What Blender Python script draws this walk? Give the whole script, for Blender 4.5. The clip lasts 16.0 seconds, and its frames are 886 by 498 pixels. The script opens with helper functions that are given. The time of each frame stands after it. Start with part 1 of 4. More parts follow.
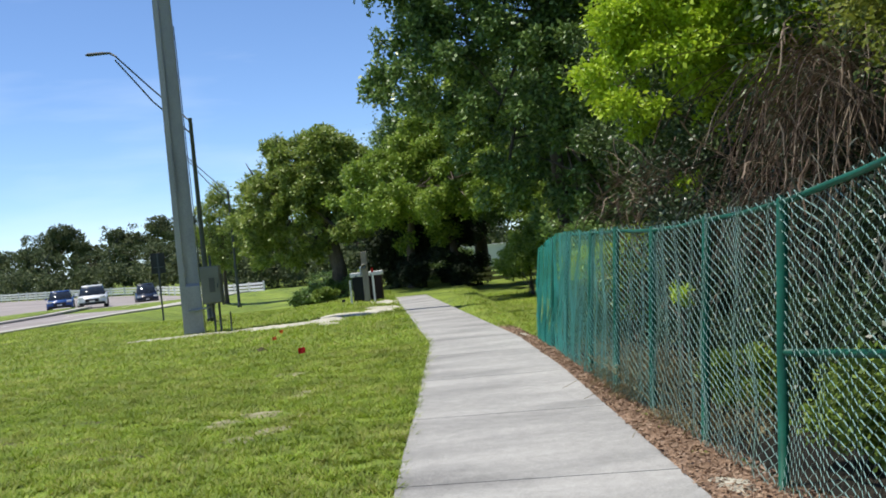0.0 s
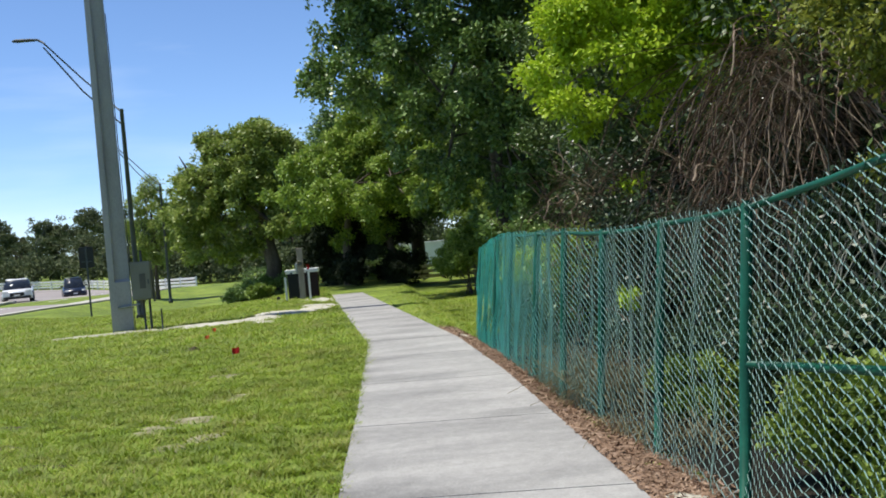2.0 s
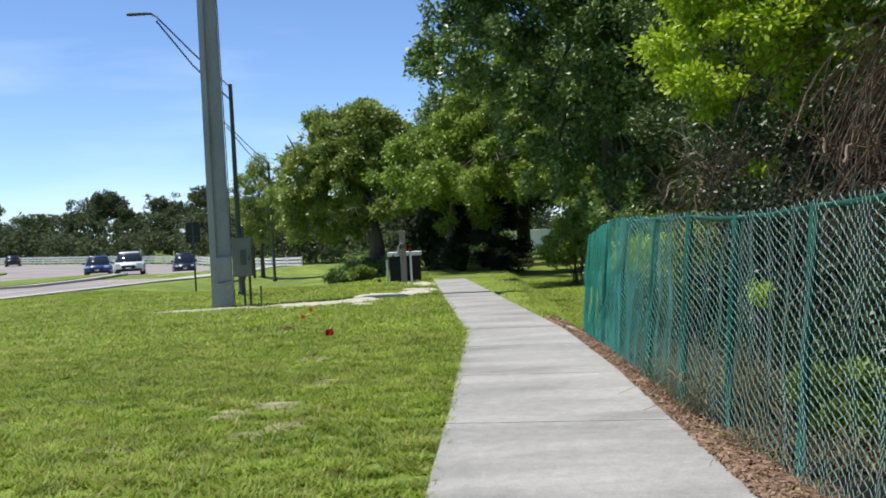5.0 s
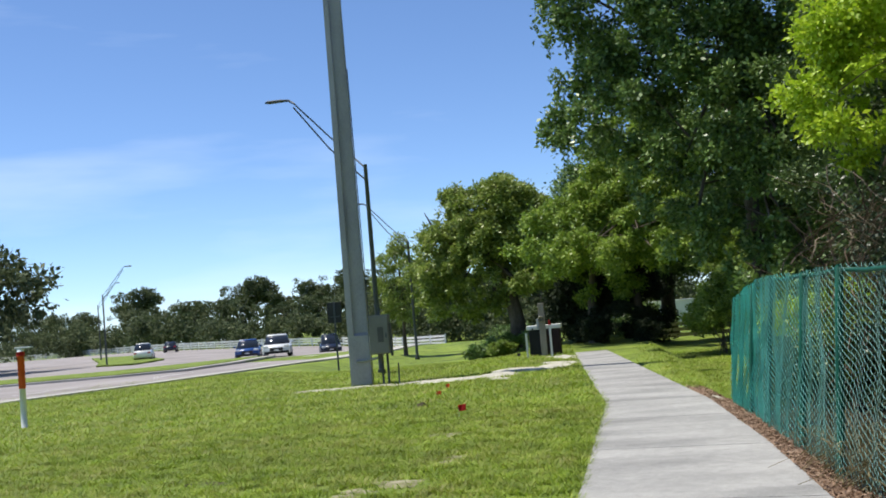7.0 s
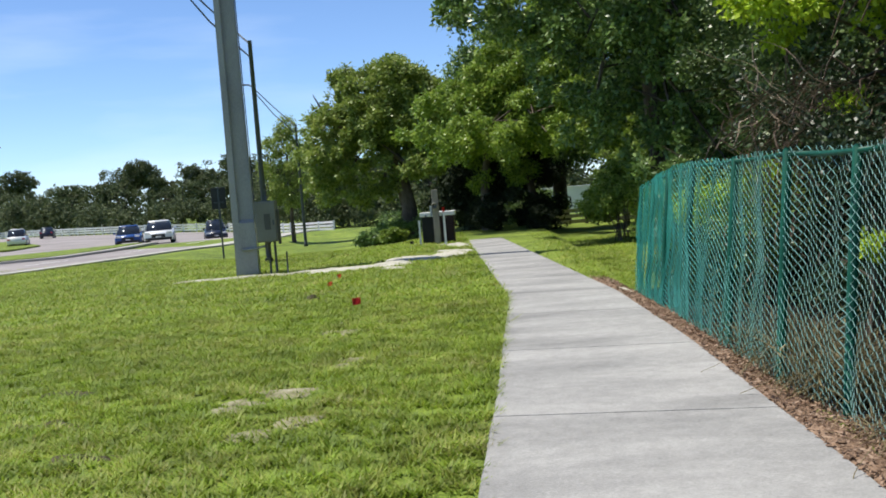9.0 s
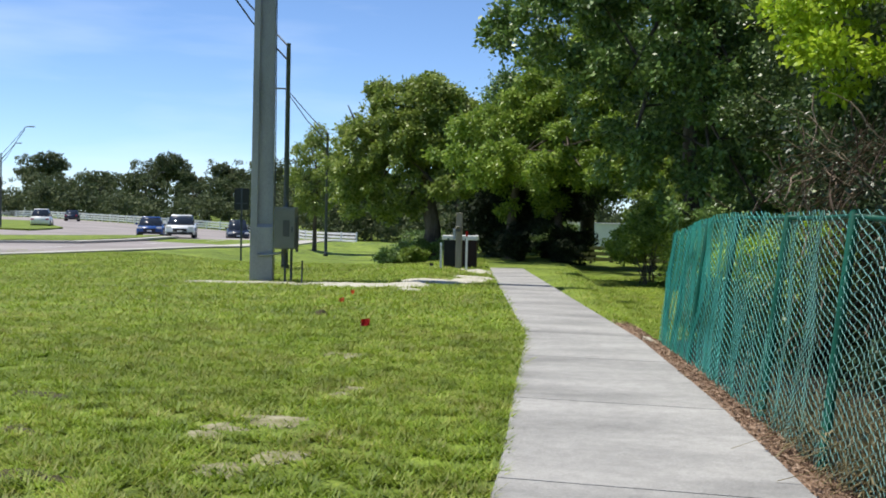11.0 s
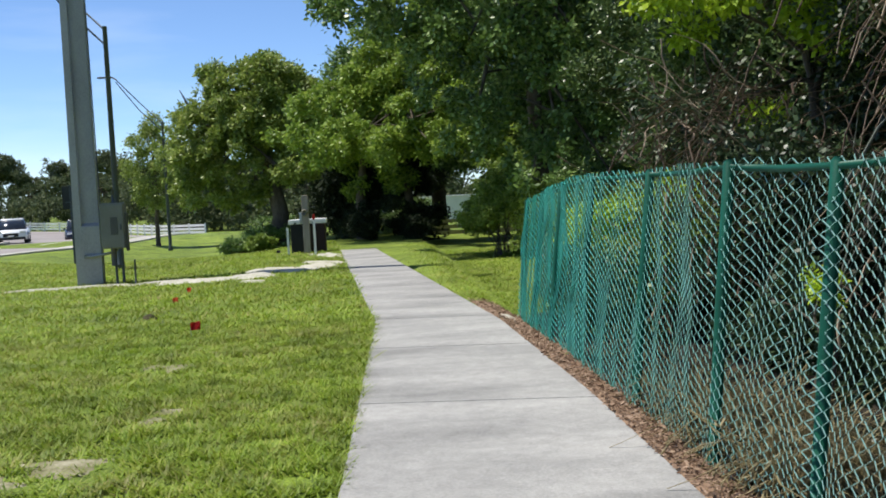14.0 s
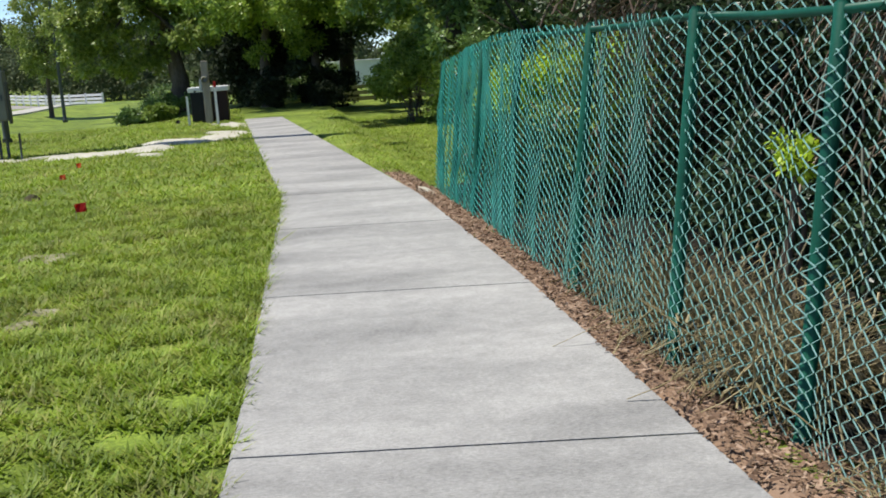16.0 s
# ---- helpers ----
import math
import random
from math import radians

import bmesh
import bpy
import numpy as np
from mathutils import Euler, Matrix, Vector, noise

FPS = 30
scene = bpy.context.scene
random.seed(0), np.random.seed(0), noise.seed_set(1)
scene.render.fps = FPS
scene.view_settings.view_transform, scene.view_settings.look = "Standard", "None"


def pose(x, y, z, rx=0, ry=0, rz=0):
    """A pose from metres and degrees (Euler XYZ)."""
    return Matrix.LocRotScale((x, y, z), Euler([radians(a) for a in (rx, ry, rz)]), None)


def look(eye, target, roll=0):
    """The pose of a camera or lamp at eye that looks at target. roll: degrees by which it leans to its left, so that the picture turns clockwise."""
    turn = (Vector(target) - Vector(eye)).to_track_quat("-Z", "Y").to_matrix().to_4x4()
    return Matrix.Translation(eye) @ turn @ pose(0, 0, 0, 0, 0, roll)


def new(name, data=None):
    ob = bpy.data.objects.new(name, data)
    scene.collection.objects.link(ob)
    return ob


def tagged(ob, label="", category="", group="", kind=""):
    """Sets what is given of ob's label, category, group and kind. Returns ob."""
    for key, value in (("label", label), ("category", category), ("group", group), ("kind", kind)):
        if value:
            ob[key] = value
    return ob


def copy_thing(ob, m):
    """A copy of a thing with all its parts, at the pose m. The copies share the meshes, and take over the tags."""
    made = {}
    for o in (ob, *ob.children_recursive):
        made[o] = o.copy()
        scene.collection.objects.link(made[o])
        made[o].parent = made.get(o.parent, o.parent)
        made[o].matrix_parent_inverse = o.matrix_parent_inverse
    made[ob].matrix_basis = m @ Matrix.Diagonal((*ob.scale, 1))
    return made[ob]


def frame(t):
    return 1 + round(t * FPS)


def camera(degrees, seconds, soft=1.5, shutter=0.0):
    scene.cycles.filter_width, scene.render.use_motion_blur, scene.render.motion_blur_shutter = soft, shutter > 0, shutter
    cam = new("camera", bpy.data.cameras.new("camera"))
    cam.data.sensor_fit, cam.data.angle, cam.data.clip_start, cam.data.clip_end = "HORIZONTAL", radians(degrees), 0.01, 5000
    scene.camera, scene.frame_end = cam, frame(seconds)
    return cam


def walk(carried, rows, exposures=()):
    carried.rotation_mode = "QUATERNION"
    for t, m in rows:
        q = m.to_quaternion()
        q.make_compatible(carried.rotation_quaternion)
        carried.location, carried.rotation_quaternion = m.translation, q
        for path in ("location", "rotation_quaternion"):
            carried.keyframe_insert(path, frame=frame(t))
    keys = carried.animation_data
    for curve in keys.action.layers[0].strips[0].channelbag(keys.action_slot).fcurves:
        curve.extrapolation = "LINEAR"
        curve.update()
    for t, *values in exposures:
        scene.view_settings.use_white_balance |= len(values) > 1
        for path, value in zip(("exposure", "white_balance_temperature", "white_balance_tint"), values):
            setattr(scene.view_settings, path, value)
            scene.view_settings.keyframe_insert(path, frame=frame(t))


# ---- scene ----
cam = camera(46.0, 16.0, soft=1.8)
PATH = [
    (0, (-0.274, -0.847, 1.455), (-0.246, 1.153, 1.453), -5.8),
    (0.5, (-0.269, -0.728, 1.465), (-0.281, 1.271, 1.413), -5.0),
    (1, (-0.399, -0.614, 1.481), (-0.207, 1.377, 1.455), -3.0),
    (1.5, (-0.352, -0.509, 1.505), (-0.214, 1.486, 1.468), -3.8),
    (2, (-0.339, -0.512, 1.497), (-0.188, 1.482, 1.477), -5.1),
    (2.5, (-0.368, -0.568, 1.511), (-0.217, 1.426, 1.478), -5.1),
    (3, (-0.363, -0.617, 1.526), (-0.183, 1.374, 1.499), -4.3),
    (3.5, (-0.294, -0.569, 1.517), (-0.065, 1.418, 1.53), -4.3),
    (4, (-0.283, -0.253, 1.454), (-0.26, 1.746, 1.408), -3.1),
    (4.2, (-0.313, -0.096, 1.452), (-0.305, 1.903, 1.401), -2.7),
    (6.3, (-0.257, 0.838, 1.364), (-0.451, 2.828, 1.386), -5.3),
    (6.5, (-0.239, 0.874, 1.377), (-0.455, 2.863, 1.364), -5.7),
    (7, (-0.166, 0.828, 1.328), (-0.478, 2.799, 1.464), -4.9),
    (7.5, (-0.253, 1.11, 1.378), (-0.609, 3.078, 1.402), -2.0),
    (8, (-0.391, 1.593, 1.432), (-0.521, 3.585, 1.318), -4.7),
    (8.2, (-0.402, 1.652, 1.376), (-0.518, 3.646, 1.286), -4.7),
    (10.3, (-0.365, 2.469, 1.34), (-0.537, 4.458, 1.223), -4.1),
    (10.5, (-0.355, 2.534, 1.337), (-0.563, 4.522, 1.247), -3.8),
    (11, (-0.425, 2.595, 1.381), (-0.584, 4.588, 1.325), 1.2),
    (11.5, (-0.456, 2.917, 1.411), (-0.453, 4.912, 1.277), -2.0),
    (12, (-0.33, 2.883, 1.368), (-0.273, 4.882, 1.349), -1.1),
    (12.5, (-0.376, 3.188, 1.368), (-0.338, 5.187, 1.311), 0.9),
    (13, (-0.396, 3.483, 1.391), (-0.343, 5.48, 1.303), -1.7),
    (13.5, (-0.311, 3.638, 1.368), (-0.259, 5.634, 1.252), -3.6),
    (14, (-0.266, 3.722, 1.385), (-0.153, 5.716, 1.283), -3.0),
    (14.5, (-0.217, 4.083, 1.37), (-0.082, 6.063, 1.123), -3.4),
    (15, (-0.234, 4.421, 1.334), (-0.053, 6.357, 0.866), -2.7),
    (15.5, (-0.29, 4.39, 1.363), (-0.088, 6.348, 1.012), 2.0),
    (16, (-0.228, 4.598, 1.359), (0.035, 6.546, 0.994), -3.7),
]
walk(cam, [(t, look(eye, target, roll)) for t, eye, target, roll in PATH])

# ---- world, sun, exposure ----
SUN_EL, SUN_AZ = 69.0, -80.0          # degrees; azimuth from +y towards +x
sun_dir = Vector((math.sin(radians(SUN_AZ)) * math.cos(radians(SUN_EL)), math.cos(radians(SUN_AZ)) * math.cos(radians(SUN_EL)), math.sin(radians(SUN_EL))))
world = bpy.data.worlds.new("world")
scene.world = world
world.use_nodes = True
wn = world.node_tree
sky = wn.nodes.new("ShaderNodeTexSky")
sky.sky_type, sky.sun_disc = "NISHITA", False
sky.sun_elevation, sky.sun_rotation = radians(SUN_EL), radians(SUN_AZ)
sky.air_density, sky.dust_density, sky.ozone_density = 0.7, 0.0, 4.5
# thin high cloud veils over the clear sky
coord = wn.nodes.new("ShaderNodeTexCoord")
veil_map = wn.nodes.new("ShaderNodeMapping")
veil_map.inputs["Scale"].default_value = (1.2, 1.2, 7.0)
veil = wn.nodes.new("ShaderNodeTexNoise")
veil.inputs["Scale"].default_value, veil.inputs["Detail"].default_value = 2.2, 6
veil_ramp = wn.nodes.new("ShaderNodeValToRGB")
veil_ramp.color_ramp.elements[0].position, veil_ramp.color_ramp.elements[0].color = 0.5, (0, 0, 0, 1)
veil_ramp.color_ramp.elements[1].position, veil_ramp.color_ramp.elements[1].color = 0.85, (0.35, 0.35, 0.35, 1)
veil_mix = wn.nodes.new("ShaderNodeMix")
veil_mix.data_type = "RGBA"
veil_mix.inputs[7].default_value = (7.2, 7.9, 8.8, 1)
wn.links.new(coord.outputs["Generated"], veil_map.inputs["Vector"])
wn.links.new(veil_map.outputs[0], veil.inputs["Vector"])
wn.links.new(veil.outputs["Fac"], veil_ramp.inputs[0])
wn.links.new(veil_ramp.outputs[0], veil_mix.inputs[0])
tint = wn.nodes.new("ShaderNodeMix")
tint.data_type, tint.blend_type = "RGBA", "MULTIPLY"
tint.inputs[0].default_value = 1.0
tint.inputs[7].default_value = (0.92, 0.98, 1.06, 1)
wn.links.new(sky.outputs[0], tint.inputs[6])
wn.links.new(tint.outputs[2], veil_mix.inputs[6])
wn.links.new(veil_mix.outputs[2], wn.nodes["Background"].inputs[0])
wn.nodes["Background"].inputs[1].default_value = 0.134
sun_data = bpy.data.lights.new("sun", "SUN")
sun_data.energy, sun_data.angle, sun_data.color = 5.0, radians(0.53), (1.0, 0.95, 0.86)
sun = new("sun", sun_data)
sun.matrix_world = look(sun_dir * 60, (0, 0, 0))
scene.view_settings.exposure = 0.26


# ---- materials ----
def material(name, colours, scale=3.0, detail=40.0, rough=0.85, bump=0.2, metal=0.0, fine=0.35, spec=0.3, random_mix=0.0, stretch=(1, 1, 1), translucent=0.0, paled=None):
    """Colours mixed over two scales of noise, with grain in colour, roughness and relief."""
    mat = bpy.data.materials.new(name)
    mat.use_nodes = True
    nt = mat.node_tree
    n, l = nt.nodes, nt.links
    bsdf = n["Principled BSDF"]
    geo = n.new("ShaderNodeNewGeometry")
    mapping = n.new("ShaderNodeMapping")
    mapping.inputs["Scale"].default_value = stretch
    l.new(geo.outputs["Position"], mapping.inputs["Vector"])
    big = n.new("ShaderNodeTexNoise")
    big.inputs["Scale"].default_value, big.inputs["Detail"].default_value = scale, 5
    small = n.new("ShaderNodeTexNoise")
    small.inputs["Scale"].default_value, small.inputs["Detail"].default_value = detail, 4
    for t in (big, small):
        l.new(mapping.outputs[0], t.inputs["Vector"])
    mix = n.new("ShaderNodeMix")
    mix.data_type = "FLOAT"
    mix.inputs[0].default_value = fine
    l.new(big.outputs["Fac"], mix.inputs[2])
    l.new(small.outputs["Fac"], mix.inputs[3])
    last = mix.outputs[0]
    if random_mix:
        rnd = n.new("ShaderNodeMix")
        rnd.data_type = "FLOAT"
        rnd.inputs[0].default_value = random_mix
        l.new(last, rnd.inputs[2])
        island = geo.outputs["Random Per Island"]
        l.new(island, rnd.inputs[3])
        last = rnd.outputs[0]
    ramp = n.new("ShaderNodeValToRGB")
    el = ramp.color_ramp.elements
    lo, hi = (0.34, 0.66) if not random_mix else (0.2, 0.8)
    for k, c in enumerate(colours):
        p = lo + (hi - lo) * k / max(1, len(colours) - 1)
        e = el[k] if k < 2 else el.new(p)
        e.position, e.color = p, (*c, 1)
    if len(colours) == 1:
        el[1].position, el[1].color = 1, (*colours[0], 1)
    l.new(last, ramp.inputs[0])
    colour = ramp.outputs[0]
    if paled:
        # the wire's view-dependent grey sheen is painted towards one end, from y to y
        axes = n.new("ShaderNodeSeparateXYZ")
        l.new(geo.outputs["Position"], axes.inputs[0])
        span = n.new("ShaderNodeMapRange")
        span.inputs["From Min"].default_value, span.inputs["From Max"].default_value = paled[0], paled[1]
        span.inputs["To Min"].default_value, span.inputs["To Max"].default_value = 0.85, 0.0
        l.new(axes.outputs["Y"], span.inputs["Value"])
        sheen = n.new("ShaderNodeMix")
        sheen.data_type = "RGBA"
        sheen.inputs[7].default_value = (*paled[2], 1)
        l.new(span.outputs[0], sheen.inputs[0])
        l.new(colour, sheen.inputs[6])
        colour = sheen.outputs[2]
    l.new(colour, bsdf.inputs["Base Color"])
    bsdf.inputs["Roughness"].default_value = rough
    bsdf.inputs["Metallic"].default_value = metal
    bsdf.inputs["Specular IOR Level"].default_value = spec
    if bump:
        b = n.new("ShaderNodeBump")
        b.inputs["Strength"].default_value, b.inputs["Distance"].default_value = bump, 0.02
        l.new(small.outputs["Fac"], b.inputs["Height"])
        l.new(b.outputs[0], bsdf.inputs["Normal"])
    if translucent:
        tr = n.new("ShaderNodeBsdfTranslucent")
        l.new(ramp.outputs[0], tr.inputs["Color"])
        ms = n.new("ShaderNodeMixShader")
        ms.inputs[0].default_value = translucent
        l.new(bsdf.outputs[0], ms.inputs[1])
        l.new(tr.outputs[0], ms.inputs[2])
        l.new(ms.outputs[0], n["Material Output"].inputs["Surface"])
    return mat


def speckle(mat, scales):
    """Finer blotches and grain over a material's colour: (scale, from, to, darkest) for each."""
    nt = mat.node_tree
    n, l = nt.nodes, nt.links
    colour = n["Principled BSDF"].inputs["Base Color"].links[0].from_socket
    fed = [k.to_socket for k in colour.links]
    geo = n.new("ShaderNodeNewGeometry")
    for scale, lo, hi, low in scales:
        tex = n.new("ShaderNodeTexNoise")
        tex.inputs["Scale"].default_value, tex.inputs["Detail"].default_value, tex.inputs["Roughness"].default_value = scale, 6, 0.65
        span = n.new("ShaderNodeMapRange")
        for key, value in (("From Min", lo), ("From Max", hi), ("To Min", low), ("To Max", 1.06)):
            span.inputs[key].default_value = value
        mul = n.new("ShaderNodeMix")
        mul.data_type, mul.blend_type = "RGBA", "MULTIPLY"
        mul.inputs[0].default_value = 1.0
        l.new(geo.outputs["Position"], tex.inputs["Vector"])
        l.new(tex.outputs["Fac"], span.inputs["Value"])
        l.new(colour, mul.inputs[6])
        l.new(span.outputs[0], mul.inputs[7])
        colour = mul.outputs[2]
    for socket in fed:
        l.new(colour, socket)


M = {}
M["grass"] = material("grass", [(0.05, 0.07, 0.014), (0.13, 0.19, 0.022), (0.21, 0.29, 0.033), (0.32, 0.34, 0.075)], 0.7, 48, 0.9, 0.7, fine=0.55)
M["blade"] = material("blade", [(0.09, 0.14, 0.016), (0.19, 0.3, 0.022), (0.3, 0.42, 0.036), (0.42, 0.45, 0.1), (0.52, 0.45, 0.22)], 0.9, 5, 0.55, 0, fine=0.35, random_mix=0.3, translucent=0.35)
speckle(M["grass"], ((0.4, 0.35, 0.65, 0.72), (3.2, 0.35, 0.62, 0.7)))
speckle(M["blade"], ((0.4, 0.35, 0.65, 0.75), (3.2, 0.35, 0.62, 0.62), (14, 0.35, 0.62, 0.75)))
M["concrete"] = material("concrete", [(0.2, 0.197, 0.19), (0.29, 0.286, 0.274), (0.36, 0.354, 0.337), (0.41, 0.402, 0.382)], 1.15, 85, 0.9, 0.3, fine=0.3, stretch=(0.5, 1.3, 1))
speckle(M["concrete"], ((9, 0.36, 0.62, 0.88), (55, 0.3, 0.6, 0.82), (190, 0.3, 0.62, 0.72)))
M["pole"] = material("pole_concrete", [(0.27, 0.27, 0.27), (0.36, 0.36, 0.355), (0.42, 0.42, 0.41)], 1.5, 50, 0.85, 0.15, stretch=(1, 1, 0.4))
M["asphalt"] = material("asphalt", [(0.2, 0.18, 0.172), (0.27, 0.245, 0.235), (0.33, 0.3, 0.285)], 0.2, 20, 0.9, 0.1)
M["kerb"] = material("kerb", [(0.36, 0.34, 0.3), (0.46, 0.44, 0.4)], 0.5, 20, 0.9, 0.1)
M["sand"] = material("sand", [(0.34, 0.32, 0.25), (0.52, 0.5, 0.42)], 3, 40, 0.95, 0.4)
M["mulch"] = material("mulch", [(0.1, 0.06, 0.038), (0.22, 0.14, 0.09), (0.38, 0.27, 0.19)], 2, 60, 0.95, 0.5, random_mix=0.6)
# floor of the wood, its colour darkened to carry the canopy's shade
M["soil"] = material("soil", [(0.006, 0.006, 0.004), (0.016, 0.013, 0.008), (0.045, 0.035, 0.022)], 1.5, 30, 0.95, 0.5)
M["vinyl"] = material("green_vinyl", [(0.002, 0.055, 0.032), (0.004, 0.095, 0.056)], 4, 60, 0.5, 0.05, spec=0.3)
# the grey at the near end stands for sheen on the wires
M["wire"] = material("green_wire", [(0.02, 0.3, 0.245), (0.055, 0.44, 0.37), (0.14, 0.54, 0.46)], 0.7, 5, 0.4, 0, spec=0.5, random_mix=0.25, paled=(7.0, 14.0, (0.22, 0.29, 0.255)))
M["steel"] = material("galvanised", [(0.3, 0.32, 0.34), (0.42, 0.44, 0.45)], 5, 60, 0.45, 0.05, metal=0.6)
M["dark_steel"] = material("dark_steel", [(0.05, 0.065, 0.075), (0.09, 0.1, 0.11)], 3, 40, 0.6, 0.05, metal=0.2)
M["box"] = material("box_paint", [(0.15, 0.15, 0.12), (0.2, 0.2, 0.165)], 2, 40, 0.6, 0.05)
M["box_dark"] = material("box_dark", [(0.07, 0.07, 0.06), (0.1, 0.1, 0.085)], 2, 40, 0.6, 0.05)
M["sign_back"] = material("sign_back", [(0.02, 0.023, 0.025), (0.035, 0.038, 0.04)], 2, 30, 0.6, 0.02)
M["white"] = material("white_paint", [(0.68, 0.68, 0.66), (0.8, 0.8, 0.78)], 2, 30, 0.6, 0.05)
M["orange"] = material("orange_plastic", [(0.55, 0.07, 0.015), (0.7, 0.11, 0.025)], 6, 40, 0.5, 0.05)
M["red"] = material("red_flag", [(0.4, 0.012, 0.012), (0.55, 0.02, 0.015)], 9, 40, 0.6, 0.05, translucent=0.25)
M["wood"] = material("grey_wood", [(0.22, 0.19, 0.15), (0.34, 0.31, 0.26)], 3, 30, 0.9, 0.2, stretch=(4, 4, 0.5))
M["plank"] = material("dark_plank", [(0.06, 0.05, 0.04), (0.12, 0.1, 0.085)], 3, 30, 0.9, 0.2)
M["bark"] = material("bark", [(0.05, 0.04, 0.03), (0.1, 0.08, 0.06), (0.17, 0.145, 0.115)], 3, 25, 0.95, 0.6, stretch=(1, 1, 0.25))
M["vine"] = material("dry_vine", [(0.07, 0.045, 0.03), (0.17, 0.12, 0.085), (0.32, 0.25, 0.18)], 1, 6, 0.9, 0, random_mix=0.7)
M["leaf_oak"] = material("leaf_oak", [(0.1, 0.15, 0.026), (0.19, 0.265, 0.045), (0.3, 0.375, 0.08), (0.42, 0.465, 0.14)], 0.6, 2, 0.45, 0, random_mix=0.5, translucent=0.33, spec=0.45)
M["leaf_dark"] = material("leaf_dark", [(0.045, 0.09, 0.025), (0.1, 0.175, 0.042), (0.17, 0.27, 0.062), (0.31, 0.4, 0.13)], 0.6, 2, 0.4, 0, random_mix=0.5, translucent=0.16, spec=0.35)
M["leaf_green"] = material("leaf_green", [(0.1, 0.17, 0.024), (0.18, 0.28, 0.038), (0.29, 0.4, 0.06), (0.38, 0.46, 0.09)], 0.6, 2, 0.45, 0, random_mix=0.5, translucent=0.33, spec=0.45)
M["leaf_lime"] = material("leaf_lime", [(0.22, 0.33, 0.016), (0.36, 0.51, 0.028), (0.5, 0.62, 0.05)], 0.8, 3, 0.45, 0, random_mix=0.5, translucent=0.35)
M["leaf_yellow"] = material("leaf_yellow", [(0.11, 0.14, 0.016), (0.2, 0.23, 0.03), (0.3, 0.31, 0.05)], 0.8, 3, 0.5, 0, random_mix=0.5, translucent=0.3)
M["leaf_shrub"] = material("leaf_shrub", [(0.1, 0.16, 0.022), (0.2, 0.29, 0.042), (0.32, 0.4, 0.085)], 0.8, 3, 0.5, 0, random_mix=0.6, translucent=0.3)
M["leaf_far"] = material("leaf_far", [(0.045, 0.065, 0.026), (0.08, 0.11, 0.042), (0.15, 0.165, 0.07)], 0.06, 0.4, 0.7, 0, random_mix=0.5, translucent=0.2)
# dark cedar leaf, taken near black with the gloom under the crowns included
M["leaf_cedar_shaded"] = material("leaf_cedar_shaded", [(0.01, 0.017, 0.008), (0.02, 0.03, 0.014), (0.04, 0.055, 0.025)], 0.7, 3, 0.7, 0, random_mix=0.5, spec=0.15)
M["leaf_wood"] = material("leaf_wood", [(0.022, 0.044, 0.014), (0.05, 0.088, 0.025), (0.095, 0.15, 0.04), (0.2, 0.26, 0.09)], 0.6, 2, 0.4, 0, random_mix=0.5, translucent=0.16, spec=0.35)
# understorey leaf; the wood's shade is put into its near-black colours
M["leaf_shaded"] = material("leaf_shaded", [(0.012, 0.024, 0.009), (0.028, 0.05, 0.018), (0.07, 0.11, 0.04)], 0.9, 3, 0.4, 0, random_mix=0.5, translucent=0.12, spec=0.35)
M["straw"] = material("straw", [(0.24, 0.19, 0.09), (0.36, 0.3, 0.16), (0.48, 0.41, 0.25)], 1, 6, 0.8, 0, random_mix=0.6, translucent=0.25)
M["moss"] = material("moss", [(0.14, 0.15, 0.12), (0.24, 0.25, 0.2)], 1, 6, 0.9, 0, random_mix=0.6, translucent=0.2)


# ---- shape helpers ----
def part(name, bm, mat, parent=None, label=""):
    me = bpy.data.meshes.new(name)
    if isinstance(bm, tuple):
        me.from_pydata(bm[0], [], bm[1])
    else:
        bm.to_mesh(me)
        bm.free()
    me.materials.append(M[mat] if isinstance(mat, str) else mat)
    ob = new(name, me)
    ob.parent = parent
    if label:
        tagged(ob, label)
    return ob


def empty(name, x, y, z, rz=0, label="", category="", group="", kind=""):
    ob = new(name)
    ob.matrix_basis = pose(x, y, z, 0, 0, rz)
    return tagged(ob, label, category, group, kind)


def box(bm, lo, hi, bevel=0.0):
    r = bmesh.ops.create_cube(bm, size=1)
    vs = r["verts"]
    for v in vs:
        v.co = Vector([lo[k] + (v.co[k] + 0.5) * (hi[k] - lo[k]) for k in range(3)])
    if bevel:
        es = list({e for v in vs for e in v.link_edges})
        bmesh.ops.bevel(bm, geom=es, offset=bevel, segments=2, affect="EDGES", profile=0.5)
    return bm


def tube(bm, pts, radii, sides=8, cap=True):
    """A tube along points, with a radius at each."""
    pts = [Vector(p) for p in pts]
    if not hasattr(radii, "__len__"):
        radii = [radii] * len(pts)
    rings = []
    for k, p in enumerate(pts):
        way = (pts[min(k + 1, len(pts) - 1)] - pts[max(k - 1, 0)]).normalized()
        side = way.cross(Vector((0.31, 0.2, 1)) if abs(way.z) < 0.9 else Vector((1, 0.1, 0))).normalized()
        up = side.cross(way)
        rings.append([bm.verts.new(p + radii[k] * (math.cos(a) * side + math.sin(a) * up)) for a in [2 * math.pi * s / sides for s in range(sides)]])
    for a, b in zip(rings, rings[1:]):
        for s in range(sides):
            bm.faces.new((a[s], a[(s + 1) % sides], b[(s + 1) % sides], b[s]))
    if cap:
        bm.faces.new(rings[0])
        bm.faces.new(rings[-1][::-1])
    for f in bm.faces:
        f.smooth = True
    return bm


